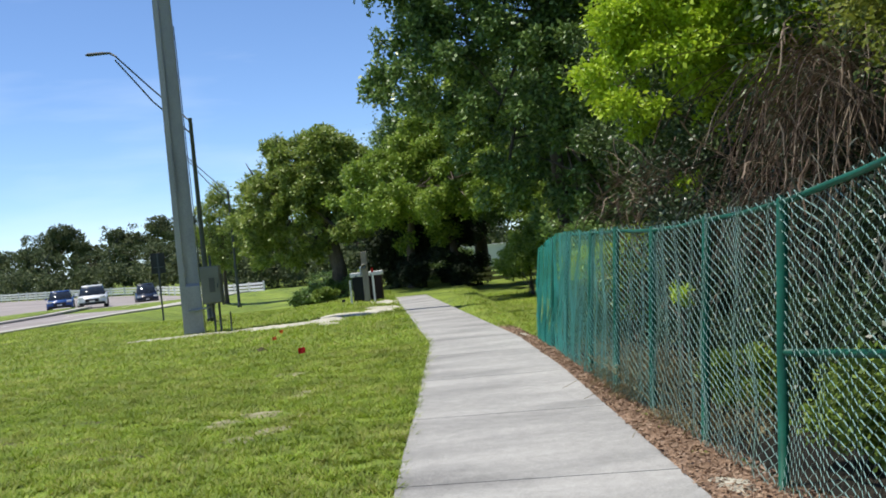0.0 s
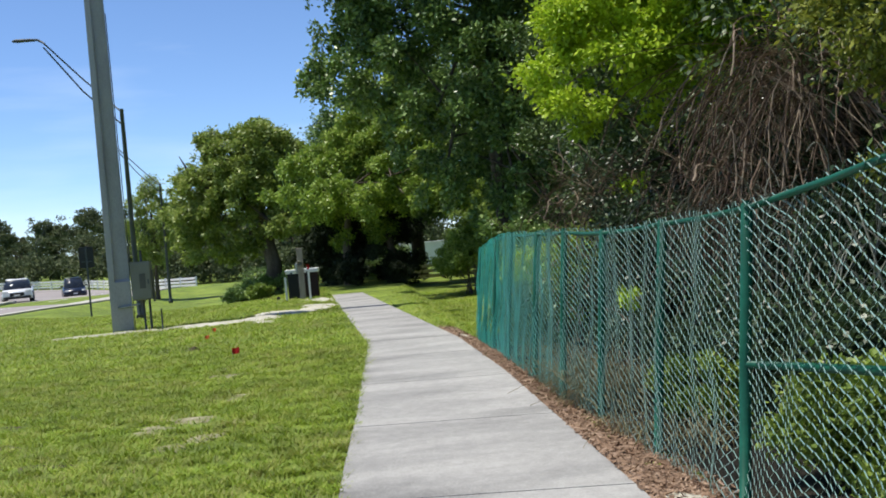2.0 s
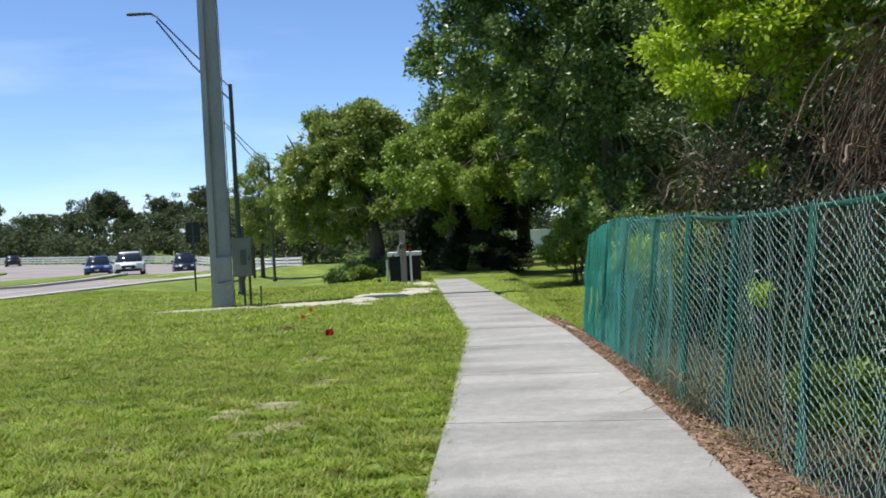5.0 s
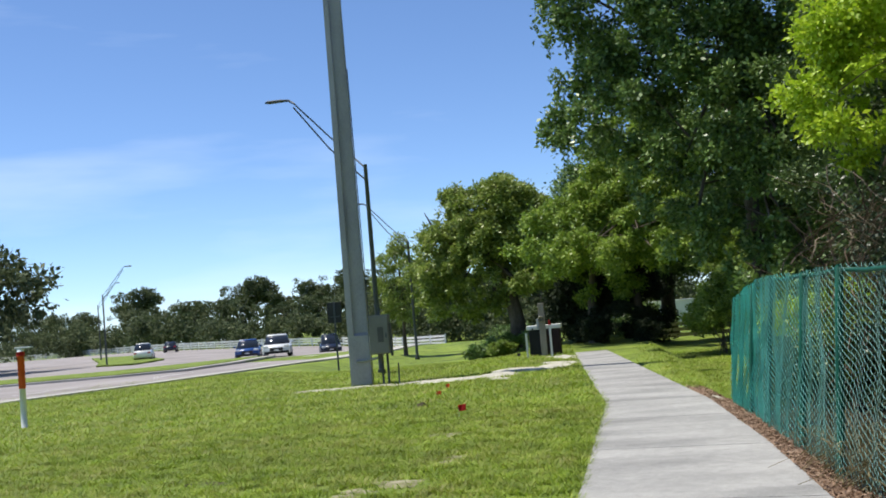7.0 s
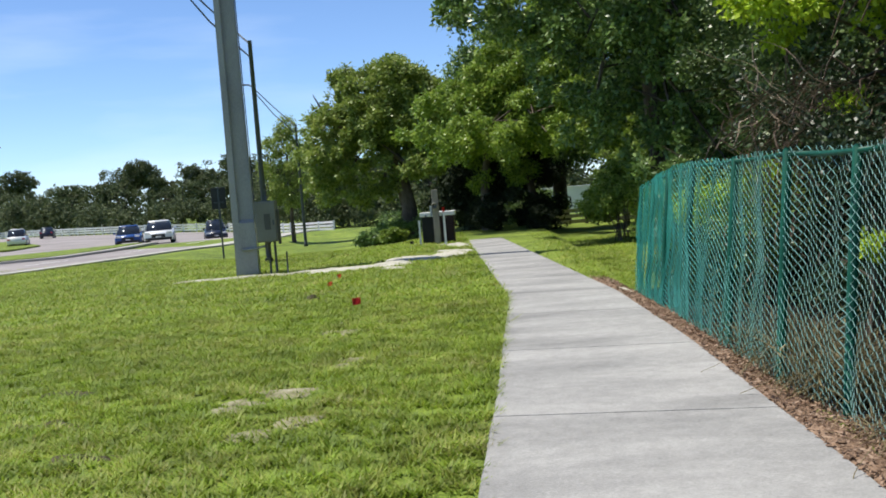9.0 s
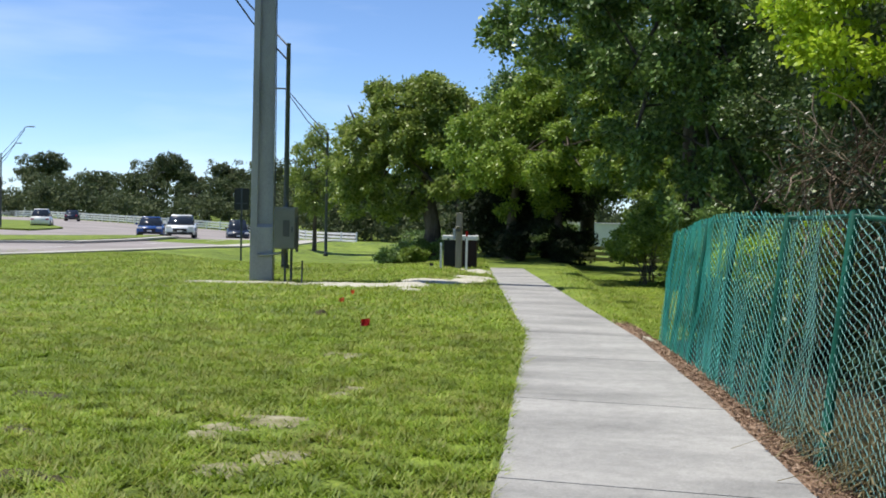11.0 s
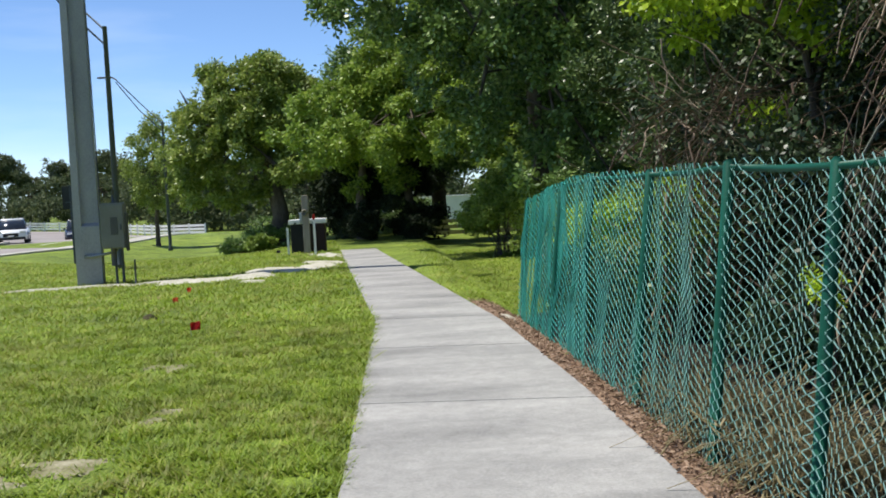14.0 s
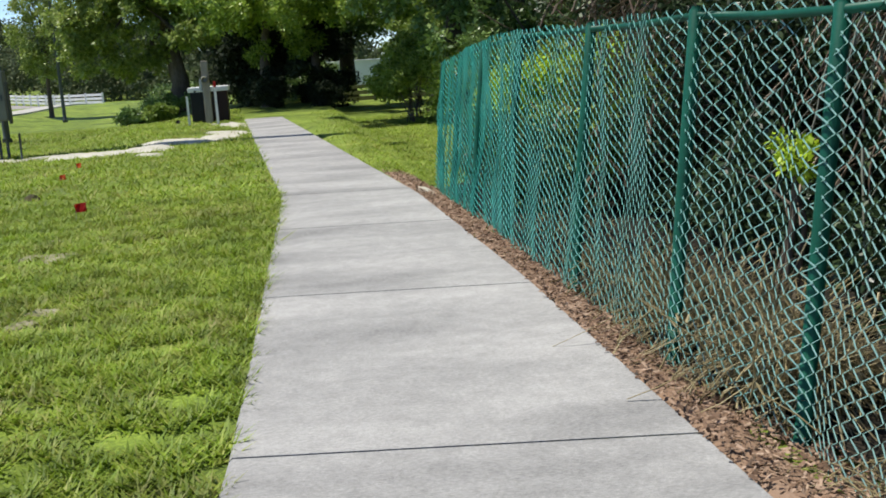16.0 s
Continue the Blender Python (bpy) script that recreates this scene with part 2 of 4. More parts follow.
def smooth(v, a, b):
    v = min(1.0, max(0.0, (v - a) / (b - a)))
    return v * v * (3 - 2 * v)


def ground_z(x, y):
    """The height of the ground: a dip beside the fence, a shallow swale on the lawn, falling away far off."""
    z = -0.025
    z -= 0.085 * smooth(x, 1.08, 1.5) * smooth(y, 3, 8) + 0.18 * smooth(x, 0.9, 1.5) * smooth(y, 12, 17.5)
    z += 0.2 * smooth(x, 1.25, 1.6) * (1 - smooth(y, 2.9, 4.9))
    z -= 0.10 * smooth(-x, 2.5, 6) * smooth(y, 15, 24)
    z -= 0.55 * smooth(y, 33, 50) * (1 - smooth(y, 60, 74)) * smooth(x, -15, -10.5) * (1 - smooth(x, -6, -1.5))
    z -= 1.0 * smooth(y, 64, 104) * smooth(x, -54, -20)
    z += 0.5 * smooth(y, 80, 140) * smooth(-x, 45, 80)
    return z


def leaf_cloud(name, mat, clumps, count, size, parent=None, seed=1, shell=0.5, droop=0.0, label="", tuft=0.3):
    """Leaves in tufts on the shells of ellipsoids (x, y, z, rx, ry, rz), with gaps between the tufts."""
    rng = np.random.default_rng(seed)
    c = np.array(clumps, float)
    area = c[:, 3] * c[:, 4] + c[:, 4] * c[:, 5] + c[:, 3] * c[:, 5]
    mean = np.sqrt(area / 3)
    tufts = max(6, int(14 * len(c) * (0.3 / tuft) ** 1.5))
    pick = rng.choice(len(c), tufts, p=area / area.sum())
    way = rng.normal(size=(tufts, 3))
    way[:, 2] += 0.15
    way /= np.linalg.norm(way, axis=1, keepdims=True)
    far = 1.05 - shell * rng.random(tufts) ** 1.4
    centre = c[pick, :3] + way * c[pick, 3:] * far[:, None]
    rad = mean[pick] * tuft * (0.55 + 0.9 * rng.random(tufts))
    which = rng.choice(tufts, count, p=rad**2 / (rad**2).sum())
    out = rng.normal(size=(count, 3)) + way[which] * 0.5 + [0, 0, 0.25]
    out /= np.linalg.norm(out, axis=1, keepdims=True)
    r = rad[which] * (0.25 + 0.8 * rng.random(count) ** 0.6) * (1 + 0.25 * rng.normal(size=count))
    p = centre[which] + out * r[:, None] * [1.15, 1.15, 0.75]
    p[:, 2] -= droop * rng.random(count) ** 2
    d = rng.normal(size=(count, 3)) * 0.7 + out * 0.8 + [0, 0, -0.25]
    d /= np.linalg.norm(d, axis=1, keepdims=True)
    s = np.cross(rng.normal(size=(count, 3)) * 0.75 + out * 0.4 + [0, 0, 0.7], d)
    s /= np.linalg.norm(s, axis=1, keepdims=True) + 1e-9
    ln = size * (0.6 + 0.8 * rng.random(count))[:, None]
    wd = ln * (0.42 + 0.25 * rng.random(count))[:, None]
    v = np.empty((count, 4, 3))
    v[:, 0] = p
    v[:, 1] = p + d * ln * 0.45 + s * wd * 0.5
    v[:, 2] = p + d * ln
    v[:, 3] = p + d * ln * 0.5 - s * wd * 0.5
    return quads(name, v, mat, parent, label)


def quads(name, v, mat, parent=None, label=""):
    """One mesh of separate faces from an array (faces, corners, 3)."""
    n, k = v.shape[:2]
    me = bpy.data.meshes.new(name)
    me.vertices.add(n * k)
    me.vertices.foreach_set("co", v.astype(np.float32).ravel())
    me.loops.add(n * k)
    me.loops.foreach_set("vertex_index", np.arange(n * k, dtype=np.int32))
    me.polygons.add(n)
    me.polygons.foreach_set("loop_start", np.arange(0, n * k, k, dtype=np.int32))
    me.update(calc_edges=True)
    me.materials.append(M[mat])
    ob = new(name, me)
    ob.parent = parent
    if label:
        tagged(ob, label)
    return ob


def limb_mesh(a, tip, rng, r, bend=0.25):
    """A tapered limb from a to its tip, with side twigs."""
    bm = bmesh.new()
    mid = a.lerp(tip, 0.5) + Vector((rng.uniform(-1, 1), rng.uniform(-1, 1), rng.uniform(-0.2, 1))) * bend * (tip - a).length * 0.5
    tube(bm, [a, a.lerp(mid, 0.5) + Vector((0, 0, 0.05)), mid, mid.lerp(tip, 0.5), tip], [r, r * 0.8, r * 0.6, r * 0.4, r * 0.15], 6)
    for j in range(3):
        p = mid.lerp(tip, rng.uniform(0, 0.9))
        q = p + Vector((rng.uniform(-1, 1), rng.uniform(-1, 1), rng.uniform(-0.3, 1))) * (tip - a).length * 0.3
        tube(bm, [p, p.lerp(q, 0.5) + Vector((0, 0, 0.04)), q], [r * 0.35, r * 0.22, r * 0.08], 5)
    return bm


def tree(name, x, y, trunk, radius, clumps, leaves, size, mat, label, seed, category="tree", group="", droop=0.0, shell=0.5, tuft=0.3, bark="bark"):
    """A tree: a tapered trunk, limbs that reach into the clumps, and a crown of leaves. Clumps are relative to its foot."""
    rng = random.Random(seed)
    t = empty(name, x, y, ground_z(x, y), 0, label, category, group)
    pts = [Vector(p) for p in trunk]
    n = len(pts)
    bm = tube(bmesh.new(), [pts[0] - Vector((0, 0, 0.2)), pts[0] + (pts[1] - pts[0]) * 0.12] + pts[1:], [radius * 1.5, radius * 1.08] + [radius * (1 - 0.5 * k / (n - 1)) for k in range(1, n)], 10)
    part("trunk", bm, bark, t)
    for c in clumps:
        tip = Vector((c[0] + rng.uniform(-0.4, 0.4) * c[3], c[1] + rng.uniform(-0.4, 0.4) * c[4], c[2] + rng.uniform(-0.2, 0.5) * c[5]))
        part("limb", limb_mesh(pts[-2].lerp(pts[-1], rng.uniform(0, 0.9)), tip, rng, radius * rng.uniform(0.3, 0.5)), bark, t)
    leaf_cloud("crown", mat, clumps, leaves, size, t, seed, droop=droop, shell=shell, tuft=tuft)
    return t


def shrub(name, x, y, clumps, leaves, size, mat, label, seed, category="shrub", group="", droop=0.05, tuft=0.4, stems=6):
    """A shrub: several stems from one foot, and leaves."""
    rng = random.Random(seed)
    t = empty(name, x, y, ground_z(x, y), 0, label, category, group)
    for k in range(stems):
        c = clumps[k % len(clumps)]
        tip = Vector((c[0] + rng.uniform(-0.6, 0.6) * c[3], c[1] + rng.uniform(-0.6, 0.6) * c[4], c[2] + 0.5 * c[5]))
        part("stem", limb_mesh(Vector((rng.uniform(-0.12, 0.12), rng.uniform(-0.12, 0.12), -0.05)), tip, rng, rng.uniform(0.012, 0.025)), "bark", t)
    leaf_cloud("foliage", mat, clumps, leaves, size, t, seed, shell=0.8, droop=droop, tuft=tuft)
    return t


def strands(name, mat, starts, rng, length, sag, r, parent=None, steps=6, wander=0.18, label=""):
    """Hanging or arching thin stems as one mesh of three-sided tubes."""
    verts, faces = [], []
    for p in starts:
        p = Vector(p)
        way = Vector((rng.uniform(-1, 1), rng.uniform(-1, 1), rng.uniform(-0.5, 0.6))).normalized()
        ln = rng.uniform(0.5, 1.2) * length
        prev = None
        rr0 = r * rng.uniform(0.5, 1.3)
        for k in range(steps + 1):
            q = len(verts)
            verts += [(p.x + rr0, p.y, p.z), (p.x - rr0 * 0.5, p.y + rr0 * 0.9, p.z), (p.x - rr0 * 0.5, p.y - rr0 * 0.9, p.z + rr0 * 0.4)]
            if prev is not None:
                faces += [(prev + a, prev + (a + 1) % 3, q + (a + 1) % 3, q + a) for a in range(3)]
            prev = q
            way = (way + Vector((rng.uniform(-1, 1), rng.uniform(-1, 1), rng.uniform(-1, 1))) * wander + Vector((0, 0, -sag / steps))).normalized()
            p = p + way * ln / steps
    return tagged(part(name, (verts, faces), mat, parent, label), kind="stuff")


def spread(rng, n, lo, hi, r):
    """n clump ellipsoids at random within a block."""
    out = []
    for k in range(n):
        s = rng.uniform(*r)
        out.append((rng.uniform(lo[0], hi[0]), rng.uniform(lo[1], hi[1]), rng.uniform(lo[2], hi[2]), s, s, s * rng.uniform(0.7, 1.0)))
    return out


# ---- ground ----
def axis_steps(stops):
    out = []
    for a, b, s in stops:
        out += list(np.arange(a, b, s))
    return out + [stops[-1][1]]


def build_ground():
    xs = axis_steps([(-900, -120, 60), (-120, -30, 6), (-30, -6, 1.0), (-6, 6, 0.25), (6, 30, 2), (30, 120, 10), (120, 900, 60)])
    ys = axis_steps([(-300, -30, 30), (-30, 0, 2), (0, 30, 0.4), (30, 60, 1.0), (60, 130, 4), (130, 300, 15), (300, 1500, 60)])
    verts, faces = [], []
    for y in ys:
        for x in xs:
            bumpy = 0.012 * noise.noise((x * 1.7, y * 1.7, 0)) if -12 < x < -0.5 and 0 < y < 40 else 0
            under = -0.08 if -0.5 < x < 1.0 and y < 31 else 0
            verts.append((x, y, ground_z(x, y) + bumpy + (under if x <= 0.7 - 0.05 * max(0, y - 16) and x >= -0.4 - 0.06 * max(0, y - 15.6) else 0)))
    n = len(xs)
    for j in range(len(ys) - 1):
        for i in range(n - 1):
            faces.append((j * n + i, j * n + i + 1, (j + 1) * n + i + 1, (j + 1) * n + i))
    g = part("ground", (verts, faces), "grass")
    for p in g.data.polygons:
        p.use_smooth = True
    return tagged(g, "mown green lawn with bare and yellowed patches", "ground", kind="structure")


build_ground()


def left_edge(y):
    if y < 15.7:
        return float(np.interp(y, [4, 7, 9, 12, 15.7], [-0.67, -0.6, -0.535, -0.48, -0.41]))
    return -0.41 - 0.062 * (y - 15.7)


def right_edge(y):
    if y < 11:
        return 1.1
    if y < 15.3:
        return 1.1 - 0.12 * (y - 11) / 4.3
    return 0.98 - 0.081 * (y - 15.3)


def slab_mesh(y0, y1):
    """One concrete slab with bevelled edges and a slightly uneven side."""
    n = max(2, int((y1 - y0) / 0.3))
    g = 0.007
    ys = [y0 + g + (y1 - y0 - 2 * g) * k / n for k in range(n + 1)]
    verts, faces = [], []
    for y in ys:
        a, b = left_edge(y) + 0.008 * noise.noise((y * 3, 0, 0)), right_edge(y) + 0.008 * noise.noise((y * 3, 5, 0))
        t = y - 0.16 * (b - a)
        verts += [(a, y, -0.1), (a, y, -0.012), (a + 0.012, y, 0), (b - 0.012, t, 0), (b, t, -0.012), (b, t, -0.1)]
    for k in range(n):
        for j in range(5):
            faces.append((6 * k + j, 6 * k + j + 1, 6 * k + j + 7, 6 * k + j + 6)[::-1])
    faces += [tuple(range(6))[::-1], tuple(range(6 * n, 6 * n + 6))]
    return verts, faces


pavement = empty("pavement", 0, 0, 0, 0, "pale grey concrete footpath of jointed slabs beside a lawn", "footpath", kind="structure")
joints = [-4.6, -2.0, 0.55, 3.1, 5.65, 8.19, 10.79, 13.4, 15.75, 18.2, 20.7, 23.2, 25.8, 28.4, 31.0, 33.4]
for a, b in zip(joints, joints[1:]):
    part("slab", slab_mesh(a, b), "concrete", pavement)

# ---- road ----
def sheet(name, outline, z, mat, label, category, rise=0.0, kind="structure"):
    bm = bmesh.new()
    f = bm.faces.new([bm.verts.new((x, y, ground_z(x, y) + z)) for x, y in outline])
    bmesh.ops.triangulate(bm, faces=[f])
    for _ in range(2):
        bmesh.ops.subdivide_edges(bm, edges=[e for e in bm.edges if e.calc_length() > 12], cuts=2, use_grid_fill=False)
        bmesh.ops.triangulate(bm, faces=bm.faces[:])
    for v in bm.verts:
        v.co.z = ground_z(v.co.x, v.co.y) + z
    if rise:
        r = bmesh.ops.extrude_face_region(bm, geom=bm.faces[:])
        for v in [v for v in r["geom"] if isinstance(v, bmesh.types.BMVert)]:
            v.co.z += rise
    bmesh.ops.recalc_face_normals(bm, faces=bm.faces[:])
    return tagged(part(name, bm, mat), label, category, kind=kind)


near_edge = [(-40, -24), (-29, 0), (-24, 15), (-21, 25), (-19, 33), (-17.2, 38), (-15.8, 44), (-14.3, 52), (-13.6, 60), (-13.4, 70), (-14.2, 85), (-16.2, 98)]
road_outline = near_edge + [(-22, 106), (-35, 128), (-52, 138), (-80, 163), (-130, 198), (-170, 150), (-130, 40), (-90, -24)]
sheet("road", road_outline, 0.05, "asphalt", "worn grey asphalt road with a wide curve", "road")

# ---- fence ----
posts = [(1.555, 2.96), (1.47, 4.74), (1.47, 6.35), (1.45, 7.95), (1.32, 8.9), (1.33, 10.57), (1.28, 12.36), (1.31, 14.0), (1.38, 15.7), (1.49, 17.55)]
fence = empty("chain_link_fence", 1.4, 9, ground_z(1.4, 9), 0, "green vinyl coated chain link fence leaning away from the footpath", "fence")
FH, LEAN = 1.53, 0.18


def fence_at(s):
    """The foot of the fence at a share s of the posts, as a smooth line."""
    k = min(int(s), len(posts) - 2)
    f = s - k
    (x0, y0), (x1, y1) = posts[k], posts[k + 1]
    x, y = x0 + (x1 - x0) * f, y0 + (y1 - y0) * f
    return Vector((x, y, ground_z(x, y)))


def height_at(s):
    """The fence stands higher towards its near end."""
    return float(np.interp(s, [0, 1, 2, 3], [FH + 0.02, FH + 0.03, FH + 0.02, FH]))


def fparent(ob):
    ob.parent = fence
    ob.matrix_parent_inverse = Matrix.Translation((1.4, 9, ground_z(1.4, 9))).inverted()
    return ob


rng = random.Random(4)
tops = []
for k, (x, y) in enumerate(posts):
    z = ground_z(x, y)
    r = 0.042 if k in (0,) else 0.031
    lean = LEAN + rng.uniform(-0.03, 0.03)
    h = height_at(k) + 0.02 + (0.06 if k == 0 else 0)
    bm = tube(bmesh.new(), [(x + 0.02, y, z - 0.1), (x + 0.02 + lean * 0.5, y, z + h * 0.5), (x + 0.02 + lean, y, z + h), (x + 0.02 + lean, y, z + h + 0.02)], [r, r, r, r * 0.5], 12)
    fparent(part("post", bm, "vinyl"))
    tops.append(Vector((x + 0.02 + lean, y, z + height_at(k))))
for a, b in zip(tops, tops[1:]):
    fparent(part("top_rail", tube(bmesh.new(), [a, a.lerp(b, 0.5) + Vector((0, 0, -0.01)), b], 0.018, 8), "vinyl"))
fparent(part("mid_rail", tube(bmesh.new(), [(1.655, 2.96, 0.87), (1.575, 4.74, 0.71)], 0.021, 8), "vinyl"))

verts, faces = [], []
pitch_w, rows_n = 0.05, 52
length = len(posts) - 1
s, wires = 0.0, []
while s < length:
    k = min(int(s), len(posts) - 2)
    seg = math.dist(posts[k], posts[k + 1])
    wires.append(s)
    s += pitch_w / seg
roll = ([], [])
for w, s0 in enumerate(wires[:-1]):
    verts, faces = roll
    k = min(int(s0), len(posts) - 2)
    seg = math.dist(posts[k], posts[k + 1])
    prev = None
    for j in range(rows_n + 1):
        f = j / rows_n
        s1 = min(s0 + (0.5 if (j + w) % 2 else -0.5) * pitch_w / seg * 1.04, length)
        p = fence_at(max(0, s1))
        bulge = 0.045 * noise.noise((p.y * 0.9, f * 3, 2)) + 0.06 * noise.noise((p.y * 3.5, f * 0.8, 9))
        p += Vector((LEAN * f - 0.012 + bulge + (0.004 if (j + w) % 2 else -0.004), 0.05 * noise.noise((p.y * 1.9, f * 2.8, 7)), (height_at(s0) + 0.03) * f + 0.01 + 0.025 * noise.noise((p.y * 1.8, f * 4, 1))))
        r = 0.0026 + 0.0014 * smooth(p.y, 8, 13)
        ring = len(verts)
        verts += [(p.x - r, p.y, p.z - r), (p.x + r, p.y + r, p.z), (p.x, p.y - r, p.z + r)]
        if prev is not None:
            for q in range(3):
                faces.append((prev + q, prev + (q + 1) % 3, ring + (q + 1) % 3, ring + q))
        prev = ring
fparent(part("chain_link_mesh", roll, "wire", None, "green coated woven wire, bulging, grey sheen painted at one end"))

# ---- concrete pole with its cabinet ----
def pole_mesh(w0, w1, h, recess):
    bm = bmesh.new()
    prof = lambda w, d: [(-w, -w), (-w * 0.42, -w), (-w * 0.42, -w + d), (w * 0.98, -w + d), (w, -w), (w, w), (-w, w)]
    rings = []
    for z, d in ((-0.4, 0.001), (1.25, 0.001), (1.32, recess), (h, recess * 0.7)):
        w = (w0 + (w1 - w0) * max(0, z) / h) / 2
        rings.append([bm.verts.new((x, y, z)) for x, y in prof(w, d)])
    n = len(rings[0])
    for a, b in zip(rings, rings[1:]):
        for j in range(n):
            bm.faces.new((a[j], a[(j + 1) % n], b[(j + 1) % n], b[j]))
    bm.faces.new(rings[0][::-1])
    bm.faces.new(rings[-1])
    bmesh.ops.recalc_face_normals(bm, faces=bm.faces[:])
    return bm


px, py = -6.52, 26.32
pz = ground_z(px, py)
pole = empty("utility_pole", px, py, pz, 11, "tall grey concrete utility pole with a recessed face", "pole")
part("shaft", pole_mesh(0.52, 0.33, 22, 0.11), "pole", pole)

bm = tube(bmesh.new(), [(-0.08, -0.3, 0.62), (0.1, -0.31, 0.62), (0.4, -0.3, 0.66), (0.56, -0.22, 0.7), (0.6, -0.12, 0.78)], 0.028, 8)
part("conduit", bm, "steel", pole, "pale bent conduit")
part("ground_wire", tube(bmesh.new(), [(0.29, -0.1, 0), (0.285, -0.1, 3), (0.25, -0.09, 8)], 0.012, 6), "dark_steel", pole)

cx, cy = -5.92, 26.1
cab = empty("meter_cabinet", cx, cy, ground_z(cx, cy), -2, "olive grey metal electric cabinet on a post beside the pole", "cabinet")
part("body", box(bmesh.new(), (-0.25, -0.1, 0.76), (0.25, 0.12, 1.72), 0.015), "box", cab)
door = part("door", box(bmesh.new(), (-0.235, -0.118, 0.79), (0.235, -0.101, 1.69), 0.006), "box", cab)
part("meter_panel", box(bmesh.new(), (-0.03, -0.13, 1.05), (0.12, -0.119, 1.42), 0.004), "box_dark", door, "darker inset panel")
part("latch", box(bmesh.new(), (0.17, -0.14, 1.15), (0.2, -0.119, 1.27), 0.004), "dark_steel", door)
part("side_flange", box(bmesh.new(), (0.252, -0.06, 0.7), (0.29, 0.08, 1.5), 0.006), "box_dark", cab)
part("leg", tube(bmesh.new(), [(0.14, 0.02, -0.3), (0.14, 0.02, 0.78)], 0.03, 8), "dark_steel", cab)
part("leg", tube(bmesh.new(), [(-0.02, 0.08, -0.3), (-0.02, 0.08, 1.0)], 0.026, 8), "dark_steel", cab)
part("conduit", tube(bmesh.new(), [(-0.03, -0.02, 0.4), (-0.03, -0.02, 0.78)], 0.055, 8), "box_dark", cab)
part("conduit", tube(bmesh.new(), [(0.02, 0.0, 1.7), (0.02, 0.0, 2.0)], 0.03, 8), "dark_steel", cab)
st = empty("marker_stake", -5.42, 25.6, ground_z(-5.42, 25.6), 0, "thin dark metal stake in the grass by the cabinet", "stake")
part("rod", tube(bmesh.new(), [(0, 0, -0.1), (0.01, 0, 0.52)], 0.022, 6), "dark_steel", st)


# ---- street lamps ----
def street_lamp(x, y, rz=0, h=6.45, label="dark metal street lamp with a slanting twin-rod arm", group="street lamps"):
    t = empty("street_lamp", x, y, ground_z(x, y), rz, label, "street lamp", group)
    part("pole", tube(bmesh.new(), [(0, 0, -0.3), (0, 0, 0.4), (0, 0, h)], [0.085, 0.085, 0.06], 10), "dark_steel", t)
    part("base_collar", tube(bmesh.new(), [(0, 0, -0.1), (0, 0, 0.12)], [0.13, 0.12], 10), "dark_steel", t)
    for dz in (-0.1, -0.5):
        part("arm_rod", tube(bmesh.new(), [(0, 0, h + dz), (-1.1, 0, h + dz + 1.13), (-2.15, 0, h + 2.22 + dz * 0.35)], 0.026, 6), "dark_steel", t)
    hd = part("lamp_head", tube(bmesh.new(), [(-2.1, 0, h + 2.15), (-2.3, 0, h + 2.28), (-2.55, 0, h + 2.3), (-2.95, 0, h + 2.3), (-3.05, 0, h + 2.29)], [0.03, 0.04, 0.09, 0.1, 0.05], 8), "dark_steel", t)
    for v in hd.data.vertices:
        v.co.z = h + 2.28 + (v.co.z - h - 2.28) * (0.55 if v.co.x < -2.35 else 1)
    return t


first_lamp = street_lamp(-7.32, 32.1)
for x, y, rz in ((-10.9, 56.6, 0), (-22, 131, 4), (-45, 88, 176), (-58, 112, 172), (-46, 150, 176), (-70, 190, 180)):
    c = copy_thing(first_lamp, pose(x, y, ground_z(x, y), 0, 0, rz))

# ---- road sign ----
sg = empty("road_sign", -10.92, 40.4, ground_z(-10.92, 40.4), 12, "dark unpainted back of a road sign on a channel post", "road sign")
part("panel", box(bmesh.new(), (-0.27, -0.02, 1.93), (0.27, 0.0, 2.73), 0.008), "sign_back", sg)
part("stiffener", box(bmesh.new(), (-0.2, -0.045, 2.15), (0.2, -0.021, 2.19), 0.003), "dark_steel", sg)
part("post", box(bmesh.new(), (-0.035, -0.05, -0.4), (0.035, -0.021, 2.75), 0.006), "dark_steel", sg)

# ---- marker post with orange top ----
mk = empty("utility_marker", -11.66, 19.7, ground_z(-11.66, 19.7), 0, "orange and white utility marker post in the lawn", "marker post")
part("lower_tube", tube(bmesh.new(), [(0, 0, -0.2), (0, 0, 0.78)], 0.06, 14), "white", mk, "white lower tube")
part("upper_tube", tube(bmesh.new(), [(0, 0, 0.78), (0, 0, 0.8), (0, 0, 1.5)], [0.06, 0.068, 0.068], 14), "orange", mk, "orange upper tube")
part("collar", tube(bmesh.new(), [(0, 0, 1.42), (0, 0, 1.45), (0, 0, 1.5)], [0.076, 0.082, 0.078], 14), "red", mk)
part("cap", tube(bmesh.new(), [(0, 0, 1.5), (0, 0, 1.54), (0, 0, 1.56)], [0.07, 0.068, 0.05], 14), "white", mk)
part("top_plate", box(bmesh.new(), (-0.09, -0.06, 1.56), (0.24, 0.06, 1.59), 0.006), "white", mk)


